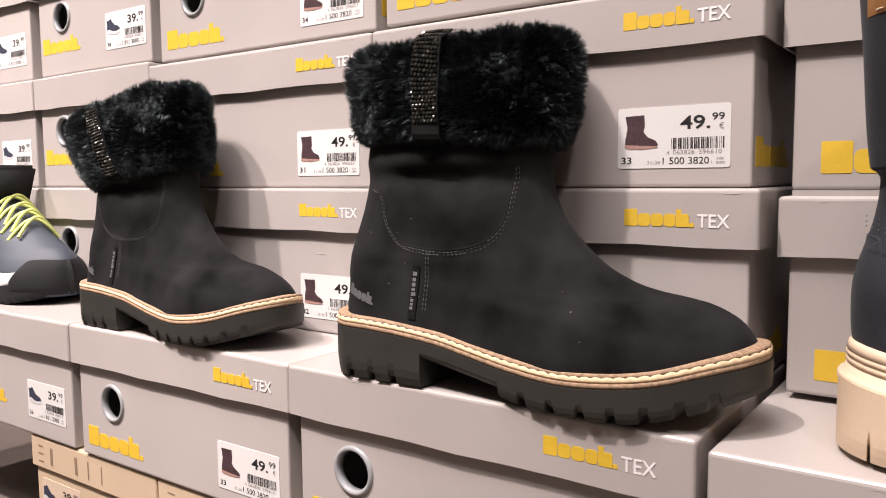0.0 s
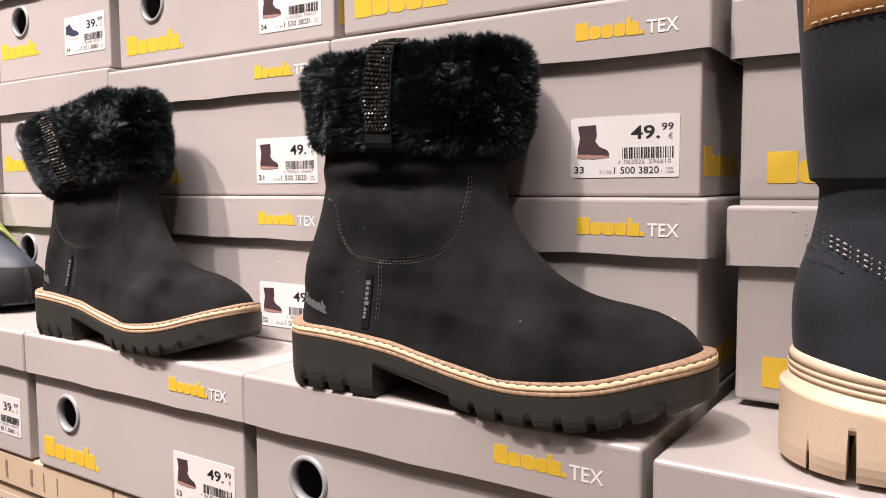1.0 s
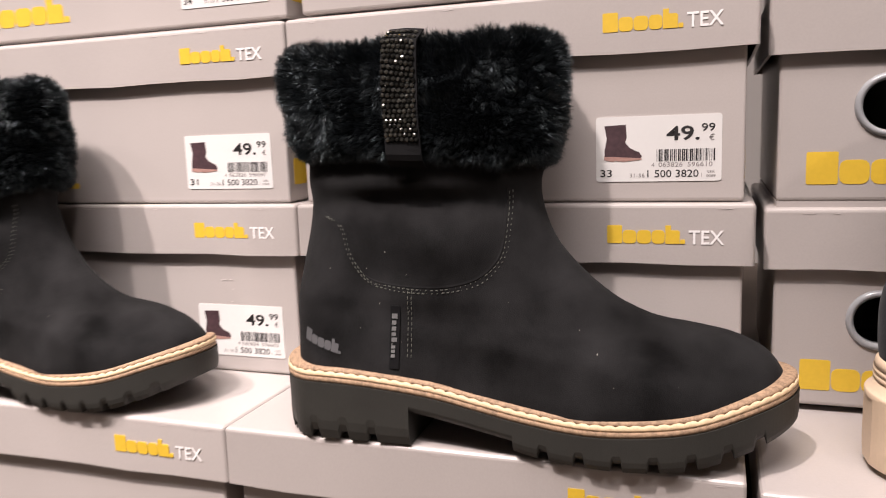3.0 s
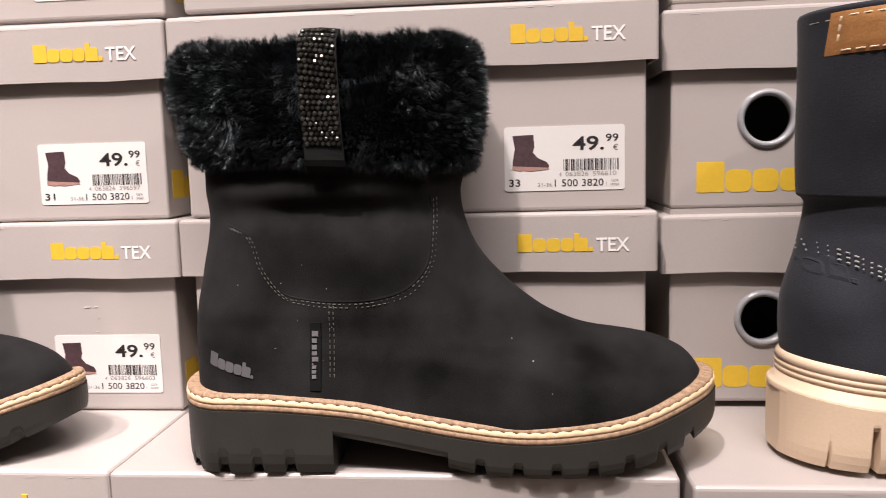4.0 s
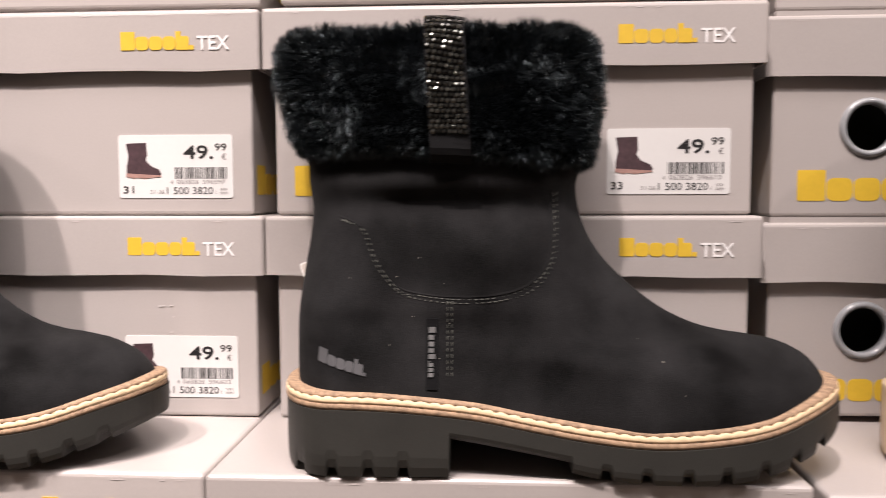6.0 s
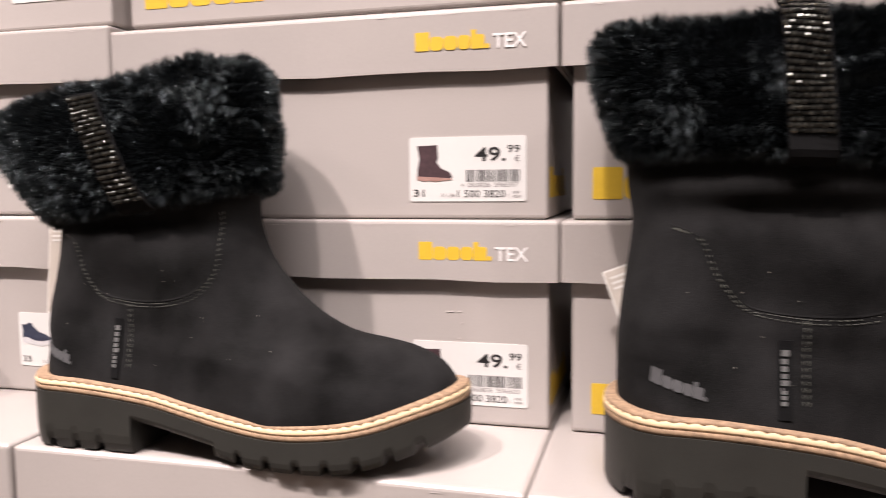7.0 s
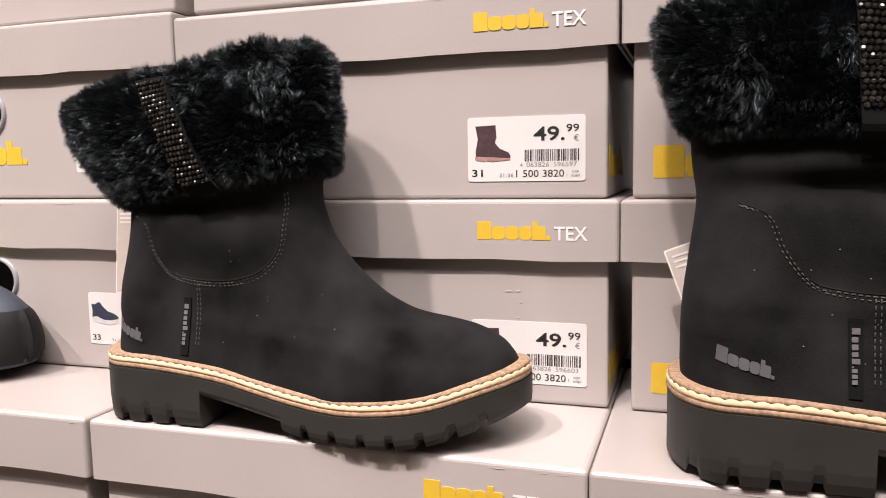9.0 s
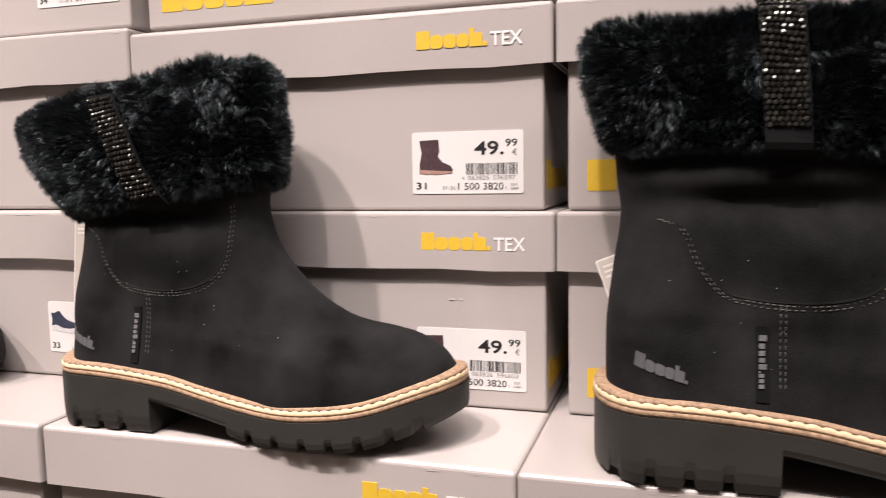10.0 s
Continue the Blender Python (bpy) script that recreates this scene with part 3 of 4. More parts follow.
def fur(rings, count, length, seed, lean=0.5):
    """Strands on a skin made of rings of points; they lie outward, downward and clumped together."""
    rng = np.random.default_rng(seed)
    R = np.array(rings)
    rows, n = R.shape[0], R.shape[1]
    u, v = rng.random(count) * (rows - 1), rng.random(count) * n
    i, j = u.astype(int), v.astype(int)
    fu, fv = (u - i)[:, None], (v - j)[:, None]
    j2 = (j + 1) % n
    a, b, c, d = R[i, j], R[i, j2], R[i + 1, j], R[i + 1, j2]
    base = (a * (1 - fv) + b * fv) * (1 - fu) + (c * (1 - fv) + d * fv) * fu
    along, up = b - a, c - a
    normal = np.cross(along, up)
    normal /= np.linalg.norm(normal, axis=1)[:, None] + 1e-9
    clump = np.array([[noise.noise(tuple(p * 95 + 7)), noise.noise(tuple(p * 95 + 31)), noise.noise(tuple(p * 95 + 57))] for p in base])
    swirl = np.array([[noise.noise(tuple(p * 240 + 3)), noise.noise(tuple(p * 240 + 13)), noise.noise(tuple(p * 240 + 23))] for p in base])
    broad = np.array([[noise.noise(tuple(p * 34 + 5)), noise.noise(tuple(p * 34 + 15)), noise.noise(tuple(p * 34 + 25))] for p in base])
    # tufts: strands of one cell lean one way and meet at their tips
    cell = np.stack([np.floor(u * 2.9 + 3.6 * broad[:, 0] + 1.2 * clump[:, 1]), np.floor(v * 2.2 + 3.6 * broad[:, 1] + 1.2 * clump[:, 2])], 1).astype(int)
    _, tuft = np.unique(cell, axis=0, return_inverse=True)
    tuft = tuft.ravel()
    size = np.bincount(tuft)
    heart = np.stack([np.bincount(tuft, base[:, k]) / size for k in range(3)], 1)[tuft]
    tilt = rng.normal(0, 1, (len(size), 3))[tuft]
    # on the belly of the cuff the pile stands straight out; at its rims it falls apart
    h = u / (rows - 1)
    pile = np.clip((h - 0.15) / 0.12, 0, 1) * np.clip((0.70 - h) / 0.10, 0, 1)
    pile = (pile * np.clip(0.85 + 1.7 * broad[:, 2], 0, 1))[:, None]
    loose = 1 - 0.90 * pile
    way = normal * (0.95 + 1.3 * pile) + (broad * 0.9 + tilt * 0.45 + swirl * 0.7) * loose + rng.normal(0, 0.14, (count, 3))
    way[:, 2] -= 0.25 * lean
    way -= normal * np.minimum((way * normal).sum(1) - 0.18, 0)[:, None]
    way /= np.linalg.norm(way, axis=1)[:, None]
    L = length * (0.55 + 0.6 * rng.random(count))[:, None] * (1 + 0.45 * clump[:, :1])
    side = np.cross(way, rng.normal(0, 1, (count, 3)))
    side /= np.linalg.norm(side, axis=1)[:, None] + 1e-9
    w = 0.00009
    mid = base + way * L * 0.55
    droop = swirl * 0.5 + clump * 0.5
    tip = mid + (way + droop) / np.linalg.norm(way + droop, axis=1)[:, None] * L * 0.5
    tip += (heart - base) * 0.55
    mid += (heart - base) * 0.15
    verts = np.stack([base - side * w, base + side * w, mid + side * w * 0.8, mid - side * w * 0.8, tip], 1).reshape(-1, 3)
    k = np.arange(count)[:, None] * 5
    quads = (k + np.array([[0, 1, 2, 3]])).tolist()
    tris = (k + np.array([[3, 2, 4]])).tolist()
    return verts.tolist(), quads + tris


WAIST = [(0, 0.84), (0.10, 0.84), (0.22, 0.83), (0.36, 0.82), (0.52, 0.90), (0.68, 1.0), (0.80, 1.0), (0.90, 0.94), (1, 0.88)]
SOLE_WAIST = [(0, 0.86), (0.10, 0.86), (0.22, 0.85), (0.36, 0.84), (0.52, 0.91), (0.68, 1.0), (0.80, 1.0), (0.90, 0.94), (1, 0.88)]
ANKLE = Last(
    back=[(0.0, 0.006), (0.035, 0.006), (0.045, 0.0055), (0.07, 0.006), (0.095, 0.009), (0.119, 0.0120), (0.135, 0.010), (0.149, 0.009), (0.17, 0.009)],
    front=[(0.0, 0.2715), (0.034, 0.2705), (0.040, 0.2680), (0.045, 0.2650), (0.050, 0.2605), (0.054, 0.2540), (0.0575, 0.2455), (0.0595, 0.2350), (0.0610, 0.2240), (0.0640, 0.2100), (0.068, 0.1990),
           (0.074, 0.1873), (0.087, 0.1703), (0.102, 0.1565), (0.117, 0.1492), (0.132, 0.1465), (0.144, 0.1490), (0.17, 0.1490)],
    waist=WAIST,
    back_round=[(0.02, 0.12), (0.06, 0.14), (0.09, 0.27), (0.12, 0.45), (0.17, 0.5)],
    front_round=[(0.02, 0.22), (0.040, 0.25), (0.050, 0.42), (0.058, 0.70), (0.065, 0.80), (0.08, 0.66), (0.10, 0.55), (0.13, 0.5), (0.17, 0.5)],
    wide=[(0.02, 0.0450), (0.030, 0.0444), (0.05, 0.0408), (0.07, 0.0365), (0.09, 0.0333), (0.115, 0.0312), (0.13, 0.0300), (0.145, 0.0300), (0.17, 0.031)],
    dents=((0.075, 0.1350, 0.085, 0.0050, 0.0026), (0.075, 0.1235, 0.055, 0.0055, -0.0050), (0.115, 0.120, 0.02, 0.008, -0.0015), (0.10, 0.1050, 0.025, 0.012, 0.0016), (0.085, 0.0880, 0.03, 0.008, -0.0012),
           (0.045, 0.1180, 0.012, 0.008, 0.0016), (0.20, 0.045, 0.03, 0.012, 0.001), (0.14, 0.075, 0.02, 0.02, -0.0008)), wobble=0.0016, knee=0.075)


def winter_boot(m, label, tilt_low, tilt_high, cuff_shift, strap_x, slant, strap_top, cuff_top, seed, scale, lean, aft, jewelled):
    """A black ankle boot with a turned-down plush cuff, jewelled strap, cork welt and lugged rubber sole; toe along +x."""
    ANKLE.lean = lean
    boot = thing("winter_boot", m @ Matrix.Diagonal((*scale, 1)), label, "boot", "black winter boots")
    # upper
    heights = [0.018 + 0.0018 * i for i in range(23)] + [0.0590 + 0.0007 * i for i in range(14)] + [0.0692 + 0.0022 * i for i in range(46)]
    v, f, ring = ANKLE.loft(heights)
    part_upper = soup("upper", v, f, SUEDE, boot, "matt black nubuck upper", True)
    # seams: curved ankle panel, and a double row below it
    for k, d in enumerate((0.0, 0.0016)):
        path = arc([(0.030 + d, 0.1170), (0.041 + d, 0.1120), (0.0475 + d, 0.0975), (0.0580 + d, 0.0845), (0.0700, 0.0805 + d), (0.0870, 0.0790 + d), (0.1060, 0.0800 + d), (0.1230 - d, 0.0850 + d), (0.1330 - d, 0.0970), (0.1352 - d, 0.1130), (0.1352 - d, 0.1300)], 60)
        stitches(boot, ANKLE, path, 0.0016, 0.0011, 0.00045, THREAD)
        stitches(boot, ANKLE, [(0.0875 - aft + d * 1.3, 0.0800), (0.0875 - aft + d * 1.3, 0.0450)], 0.0016, 0.0011, 0.00045, THREAD)
    # fold line of the ankle panel
    v, f = [], []
    path = arc([(0.030, 0.1180), (0.042, 0.1125), (0.0488, 0.0975), (0.0590, 0.0860), (0.0700, 0.0825), (0.0870, 0.0812), (0.1060, 0.0822), (0.1215, 0.0868), (0.1310, 0.0975), (0.1330, 0.1130), (0.1330, 0.1300)], 60)
    for i, (x, z) in enumerate(path):
        v += [ANKLE.spot(x, z, 0.0), ANKLE.spot(x - 0.0004, z + 0.0004, 0.00035), ANKLE.spot(x - 0.0012, z + 0.0012, 0.0)]
        if i:
            k = 3 * i
            f += [(k - 3, k, k + 1, k - 2), (k - 2, k + 1, k + 2, k - 1)]
    soup("panel_edge", v, f, SUEDE, boot)
    # brand mark near the heel, and the woven side tab
    c, s = math.cos(radians(-15)), math.sin(radians(-15))
    pieces = []
    for o in brand_blocks(0.0245, 0.0066):
        fine = []
        for (ax, az), (bx, bz) in zip(o, o[1:] + o[:1]):
            fine += [(ax + (bx - ax) * q / 3, az + (bz - az) * q / 3) for q in range(3)]
        pts = [(0.0255 - aft + u * c - q * s * 0.4, 0.0520 + u * s + q) for u, q in fine]
        pieces.append(([ANKLE.spot(x, z, 0.00045) for x, z in pts], [tuple(range(len(pts)))]))
    soup("brand_mark", *gather(pieces), MARK, boot, "grey brand mark as plain blocks")
    v, f = [], []
    for i in range(13):
        z = 0.0720 - 0.0320 * i / 12
        lift = 0.0004 * math.sin(math.pi * i / 12) + 0.0005
        v += [ANKLE.spot(0.0776 - aft, z, lift), ANKLE.spot(0.0830 - aft, z, lift + 0.0003), ANKLE.spot(0.0830 - aft, z, 0), ANKLE.spot(0.0776 - aft, z, 0)]
        if i:
            k = 4 * i
            f += [(k - 4 + a, k - 4 + (a + 1) % 4, k + (a + 1) % 4, k + a) for a in range(4)]
    f += [(0, 1, 2, 3), (51, 50, 49, 48)]
    tab = soup("side_tab", v, f, BAND, boot, "black woven tab with grey marks")
    pieces = []
    z = 0.0682
    for w, h in ((0.0044, 0.0036), (0.0034, 0.0030), (0.0034, 0.0030), (0.0034, 0.0026), (0.0044, 0.0030), (0.0010, 0.0010), (0.0030, 0.0022), (0.0030, 0.0022), (0.0030, 0.0024)):
        x0 = 0.0787 - aft
        pieces.append(([ANKLE.spot(x, q, 0.0015) for x, q in ((x0, z), (x0 + w * 0.72, z), (x0 + w * 0.72, z - h * 0.72), (x0, z - h * 0.72))], [(0, 1, 2, 3)]))
        z -= h
    tagged(soup("tab_print", *gather(pieces), TAB_INK, tab), kind="stuff")
    # lint
    rng = random.Random(seed)
    pieces = []
    for _ in range(22):
        x, z, r = rng.uniform(0.03, 0.24), rng.uniform(0.04, 0.10), rng.uniform(0.00012, 0.0003)
        xb, xf = ANKLE.ends(z)
        if x < xf - 0.02:
            pieces.append(([ANKLE.spot(x + r * a, z + r * b, 0.0004) for a, b in ((-1, -0.6), (1, -1), (0.8, 1), (-0.7, 0.8))], [(0, 1, 2, 3)]))
    soup("lint", *gather(pieces), LINT, boot, "specks of pale lint")
    # welt
    zt = lambda x: curve([(-0.01, 0.0395), (0.0, 0.0395), (0.05, 0.0385), (0.094, 0.0345), (0.122, 0.0298), (0.149, 0.0258), (0.176, 0.0240), (0.203, 0.0258), (0.230, 0.0300), (0.255, 0.0365), (0.28, 0.0420)], x)
    plan = outline(0.2745, 0.0462, SOLE_WAIST, 0.105, 0.22)
    soup("welt", *band(plan, zt, [(-0.010, 0.0004), (-0.0012, 0.0), (-0.0002, 0.0006), (0.0, 0.0022), (-0.0006, 0.0024), (-0.0006, 0.0048), (0.0003, 0.0050), (0.0006, 0.0066), (0.0, 0.0078), (-0.002, 0.0082)]), CORK, boot, "speckled cork welt", True)
    v, f, dist = [], [], 0.0
    dense = outline(0.2745, 0.0462, SOLE_WAIST, 0.105, 0.22, 420)
    pts = [(x, -w) for x, w in dense] + [(x, w) for x, w in dense[-2:0:-1]]
    n = len(pts)
    for i, (x, y) in enumerate(pts):
        (ax, ay), (bx, by) = pts[i - 1], pts[(i + 1) % n]
        tx, ty = bx - ax, by - ay
        d = math.hypot(tx, ty) or 1.0
        dist += math.hypot(x - ax, y - ay) if i else 0
        hump = abs(math.sin(math.pi * dist / 0.0062)) ** 0.6
        z = zt(x)
        for out, down in ((-0.0008, 0.0048), (0.0002, 0.0047), (0.0005 + 0.0001 * hump, 0.0037), (0.0003 * hump, 0.0026 - 0.0009 * hump), (-0.0010, 0.0022 - 0.0009 * hump)):
            v.append((x + out * ty / d, y - out * tx / d, z - down))
        if i:
            k = 5 * i
            f += [(k - 5 + q, k + q, k + q + 1, k - 4 + q) for q in range(4)]
    f += [(5 * (n - 1) + q, q, q + 1, 5 * (n - 1) + q + 1) for q in range(4)]
    soup("welt_cord", v, f, ROPE, boot, "straw-coloured scalloped welt cord", True)
    # sole
    notches = [0.012, 0.0285, 0.0455, 0.0620, 0.1555, 0.1735, 0.1915, 0.2085, 0.2255, 0.2415, 0.2560]

    def under(x):
        if x < 0.0835:
            z = 0.0016 * max(0.0, 1 - x / 0.012)
        elif x < 0.1400:
            z = 0.0180 + (0.0085 - 0.0180) * (x - 0.0835) / 0.0565
        else:
            z = curve([(0.139, 0.0040), (0.150, 0.0018), (0.165, 0.0004), (0.185, 0.0), (0.205, 0.0008), (0.225, 0.0035), (0.245, 0.0085), (0.262, 0.0140), (0.28, 0.0210)], x)
        for c in notches:
            d = abs(x - c)
            z += 0.0042 * max(0.0, min(1.0, (0.0030 - d) / 0.0012))
        return z

    xs = sorted({round(p[0], 5) for p in outline(0.2755, 0.0472, SOLE_WAIST, 0.105, 0.22, 60)} | {round(c + d, 5) for c in notches for d in (-0.0030, -0.0018, 0.0018, 0.0030)} | {0.0834, 0.0836, 0.1399, 0.1401} | {round(0.002 * i, 5) for i in range(138)})
    plan = [(x, (0.0472 * curve(SOLE_WAIST, x / 0.2755)) * end_round(x / 0.2755, 0.105, 0.22)) for x in xs if 0 <= x <= 0.2755]
    soup("sole", *lugged_sole(plan, lambda x: zt(x) - 0.0080, under), RUBBER, boot, "thick black lugged rubber sole")
    # cuff
    def cuff_ring(z, grow, n=72):
        """A ring of the cuff: z from 0 below to 1 above."""
        xb = curve([(0, 0.0135), (0.3, 0.0075), (0.6, 0.0025), (0.9, 0.0005), (1, 0.0030)], z) - 0.0085 + cuff_shift * z
        xf = curve([(0, 0.1535), (0.3, 0.1560), (0.6, 0.1575), (0.9, 0.1575), (1, 0.1545)], z) + 0.0022 + cuff_shift * 0.15 * z
        w = curve([(0, 0.0410), (0.3, 0.0440), (0.7, 0.0440), (1, 0.0415)], z)
        pts = []
        for j in range(n):
            a = 2 * math.pi * j / n
            ca, sa = math.cos(a), math.sin(a)
            e = 0.86
            x = (xb + xf) / 2 + ((xf - xb) / 2 + grow) * math.copysign(abs(ca) ** e, ca)
            y = 0.003 + ANKLE.off(0.135 + 0.05 * z) - (w + grow) * math.copysign(abs(sa) ** e, sa)
            h = 0.1440 + (cuff_top - 0.1440) * z + (tilt_low * (1 - z) + tilt_high * z) * (0.160 - x) / 0.16 + 0.0035 * noise.noise((x * 30 + seed, y * 30, z * 2)) * (0.3 + z)
            bulge = 0.0020 * noise.noise((x * 45, y * 45 + seed, z * 4))
            pts.append((x + bulge * ca, y - bulge * sa, h))
        return pts

    levels = [(0.03, -0.012), (0.0, -0.004), (0.0, 0.0), (0.05, 0.002), (0.2, 0.003), (0.4, 0.003), (0.6, 0.003), (0.8, 0.002), (0.93, 0.0), (1.0, -0.004), (1.0, -0.009), (0.93, -0.0125), (0.7, -0.014), (0.4, -0.015), (0.0, -0.016)]
    rings = [[(x, y, z) for x, y, z in cuff_ring(a, b - 0.005)] for a, b in levels]
    n = len(rings[0])
    v = [p for r in rings for p in r]
    f = [(i * n + (j + 1) % n, i * n + j, (i + 1) * n + j, (i + 1) * n + (j + 1) % n) for i in range(len(rings) - 1) for j in range(n)]
    cuff = soup("cuff", v, f, PILE, boot, "turned-down black plush cuff", True)
    skin = [r[::-1] for r in rings[1:13]]
    tagged(soup("plush", *fur(skin, 170000, 0.0056, seed), FUR, cuff), kind="stuff")
    # strap over the cuff
    def strap_at(q, u):
        """q from 0 at the top to 1 below, u across."""
        x = strap_x + 0.0190 * u + slant * q
        z = strap_top - (strap_top + 0.06) * q
        zz = max(0.0, min(1.0, z))
        ring = cuff_ring(zz, 0.0025)
        extra = max(0.0, z - 1.0) * 0.071 + min(0.0, z) * 0.071
        inward = 0.006 * max(0.0, -z) / 0.07 + (0.012 * max(0.0, z - 0.97) / 0.09)
        middle = sum(p[1] for p in ring) / len(ring)
        y_all = sorted((p for p in ring if p[1] < middle), key=lambda p: p[0])
        y = np.interp(x, [p[0] for p in y_all], [p[1] for p in y_all])
        h = np.interp(x, [p[0] for p in y_all], [p[2] for p in y_all])
        return Vector((x, float(y) - 0.0005 + inward, float(h) + extra))

    v, f = [], []
    for i in range(25):
        for u in (0.0, 0.5, 1.0):
            p = strap_at(i / 24, u)
            v.append(tuple(p))
        for u in (1.0, 0.5, 0.0):
            p = strap_at(i / 24, u)
            v.append((p.x, p.y + 0.0016, p.z))
        if i:
            k = 6 * i
            f += [(k - 6 + a, k - 6 + (a + 1) % 6, k + (a + 1) % 6, k + a) for a in range(6)]
    f += [(0, 1, 2, 3, 4, 5), tuple(149 - i for i in range(6))]
    strap = soup("strap", v, f, BAND, boot, "black strap set with dark rhinestones")
    for i in range(22):
        for j in range(7):
            q = 0.035 + jewelled * i / 21
            u = 0.07 + 0.86 * (j + (0.25 if i % 2 else -0.05)) / 6.4
            p = strap_at(q, u)
            down = (strap_at(q + 0.02, u) - p).normalized()
            g = link("rhinestone", GEM_MESH, None, strap)
            nrm = Vector((0, -1, 0)) - down * down.dot(Vector((0, -1, 0)))
            nrm.normalize()
            side = down.cross(nrm)
            rot = Matrix((side, -down, nrm)).transposed().to_4x4()
            rj = random.Random(i * 31 + j + seed)
            g.matrix_local = Matrix.Translation(p + nrm * 0.0002) @ rot @ pose(0, 0, 0, rj.uniform(-14, 14), rj.uniform(-14, 14), rj.uniform(0, 60))
    return boot


def gem_mesh():
    v, f = [], []
    for r, z in ((0.00130, 0.0), (0.00130, 0.0004), (0.00070, 0.0011)):
        v += [(r * math.cos(math.pi * i / 4), r * math.sin(math.pi * i / 4), z) for i in range(8)]
    for k in (0, 8):
        f += [(k + i, k + (i + 1) % 8, k + 8 + (i + 1) % 8, k + 8 + i) for i in range(8)]
    f.append(tuple(range(16, 24)))
    mesh = bpy.data.meshes.new("rhinestone")
    mesh.from_pydata(v, [], f)
    mesh.materials.append(GEM)
    return mesh


GEM_MESH = gem_mesh()
winter_boot(pose(-0.1718, -0.0520, 0.9030, 0, 0, 1.0), "black nubuck winter boot with upright plush cuff and jewelled strap", 0.007, -0.002, -0.002, 0.0708, 0.004, 1.07, 0.2085, 1, (0.978, 1.0, 1.0), -0.016, 0.0050, 0.77)
winter_boot(pose(-0.4825, -0.0485, 0.9030, 0, 0, -0.8), "smaller black nubuck winter boot with sagging plush cuff", -0.023, -0.025, -0.036, 0.0520, 0.031, 0.90, 0.2140, 2, (0.890, 0.93, 0.955), 0.0, 0.0085, 0.86)


# ---- navy boot
TALL = Last(
    back=[(0.0, 0.004), (0.04, 0.006), (0.05, 0.003), (0.065, 0.002), (0.08, 0.003), (0.105, 0.010), (0.125, 0.012), (0.128, 0.008), (0.18, 0.004), (0.215, 0.0015), (0.23, 0.0015)],
    front=[(0.0, 0.262), (0.045, 0.262), (0.055, 0.255), (0.062, 0.240), (0.068, 0.215), (0.078, 0.190), (0.09, 0.170), (0.11, 0.150), (0.128, 0.146), (0.215, 0.148), (0.23, 0.148)],
    waist=WAIST,
    back_round=[(0.02, 0.16), (0.07, 0.19), (0.10, 0.34), (0.13, 0.40), (0.17, 0.36), (0.2, 0.32)],
    front_round=[(0.02, 0.26), (0.05, 0.45), (0.062, 0.75), (0.08, 0.66), (0.10, 0.55), (0.13, 0.5), (0.2, 0.5)],
    wide=[(0.02, 0.042), (0.05, 0.042), (0.07, 0.040), (0.09, 0.037), (0.124, 0.0362), (0.1285, 0.0374), (0.16, 0.040), (0.215, 0.0415), (0.23, 0.0415)],
    dents=((0.07, 0.115, 0.05, 0.006, -0.0015), (0.05, 0.17, 0.03, 0.03, 0.0012)), wobble=0.0016, lean=0.017)


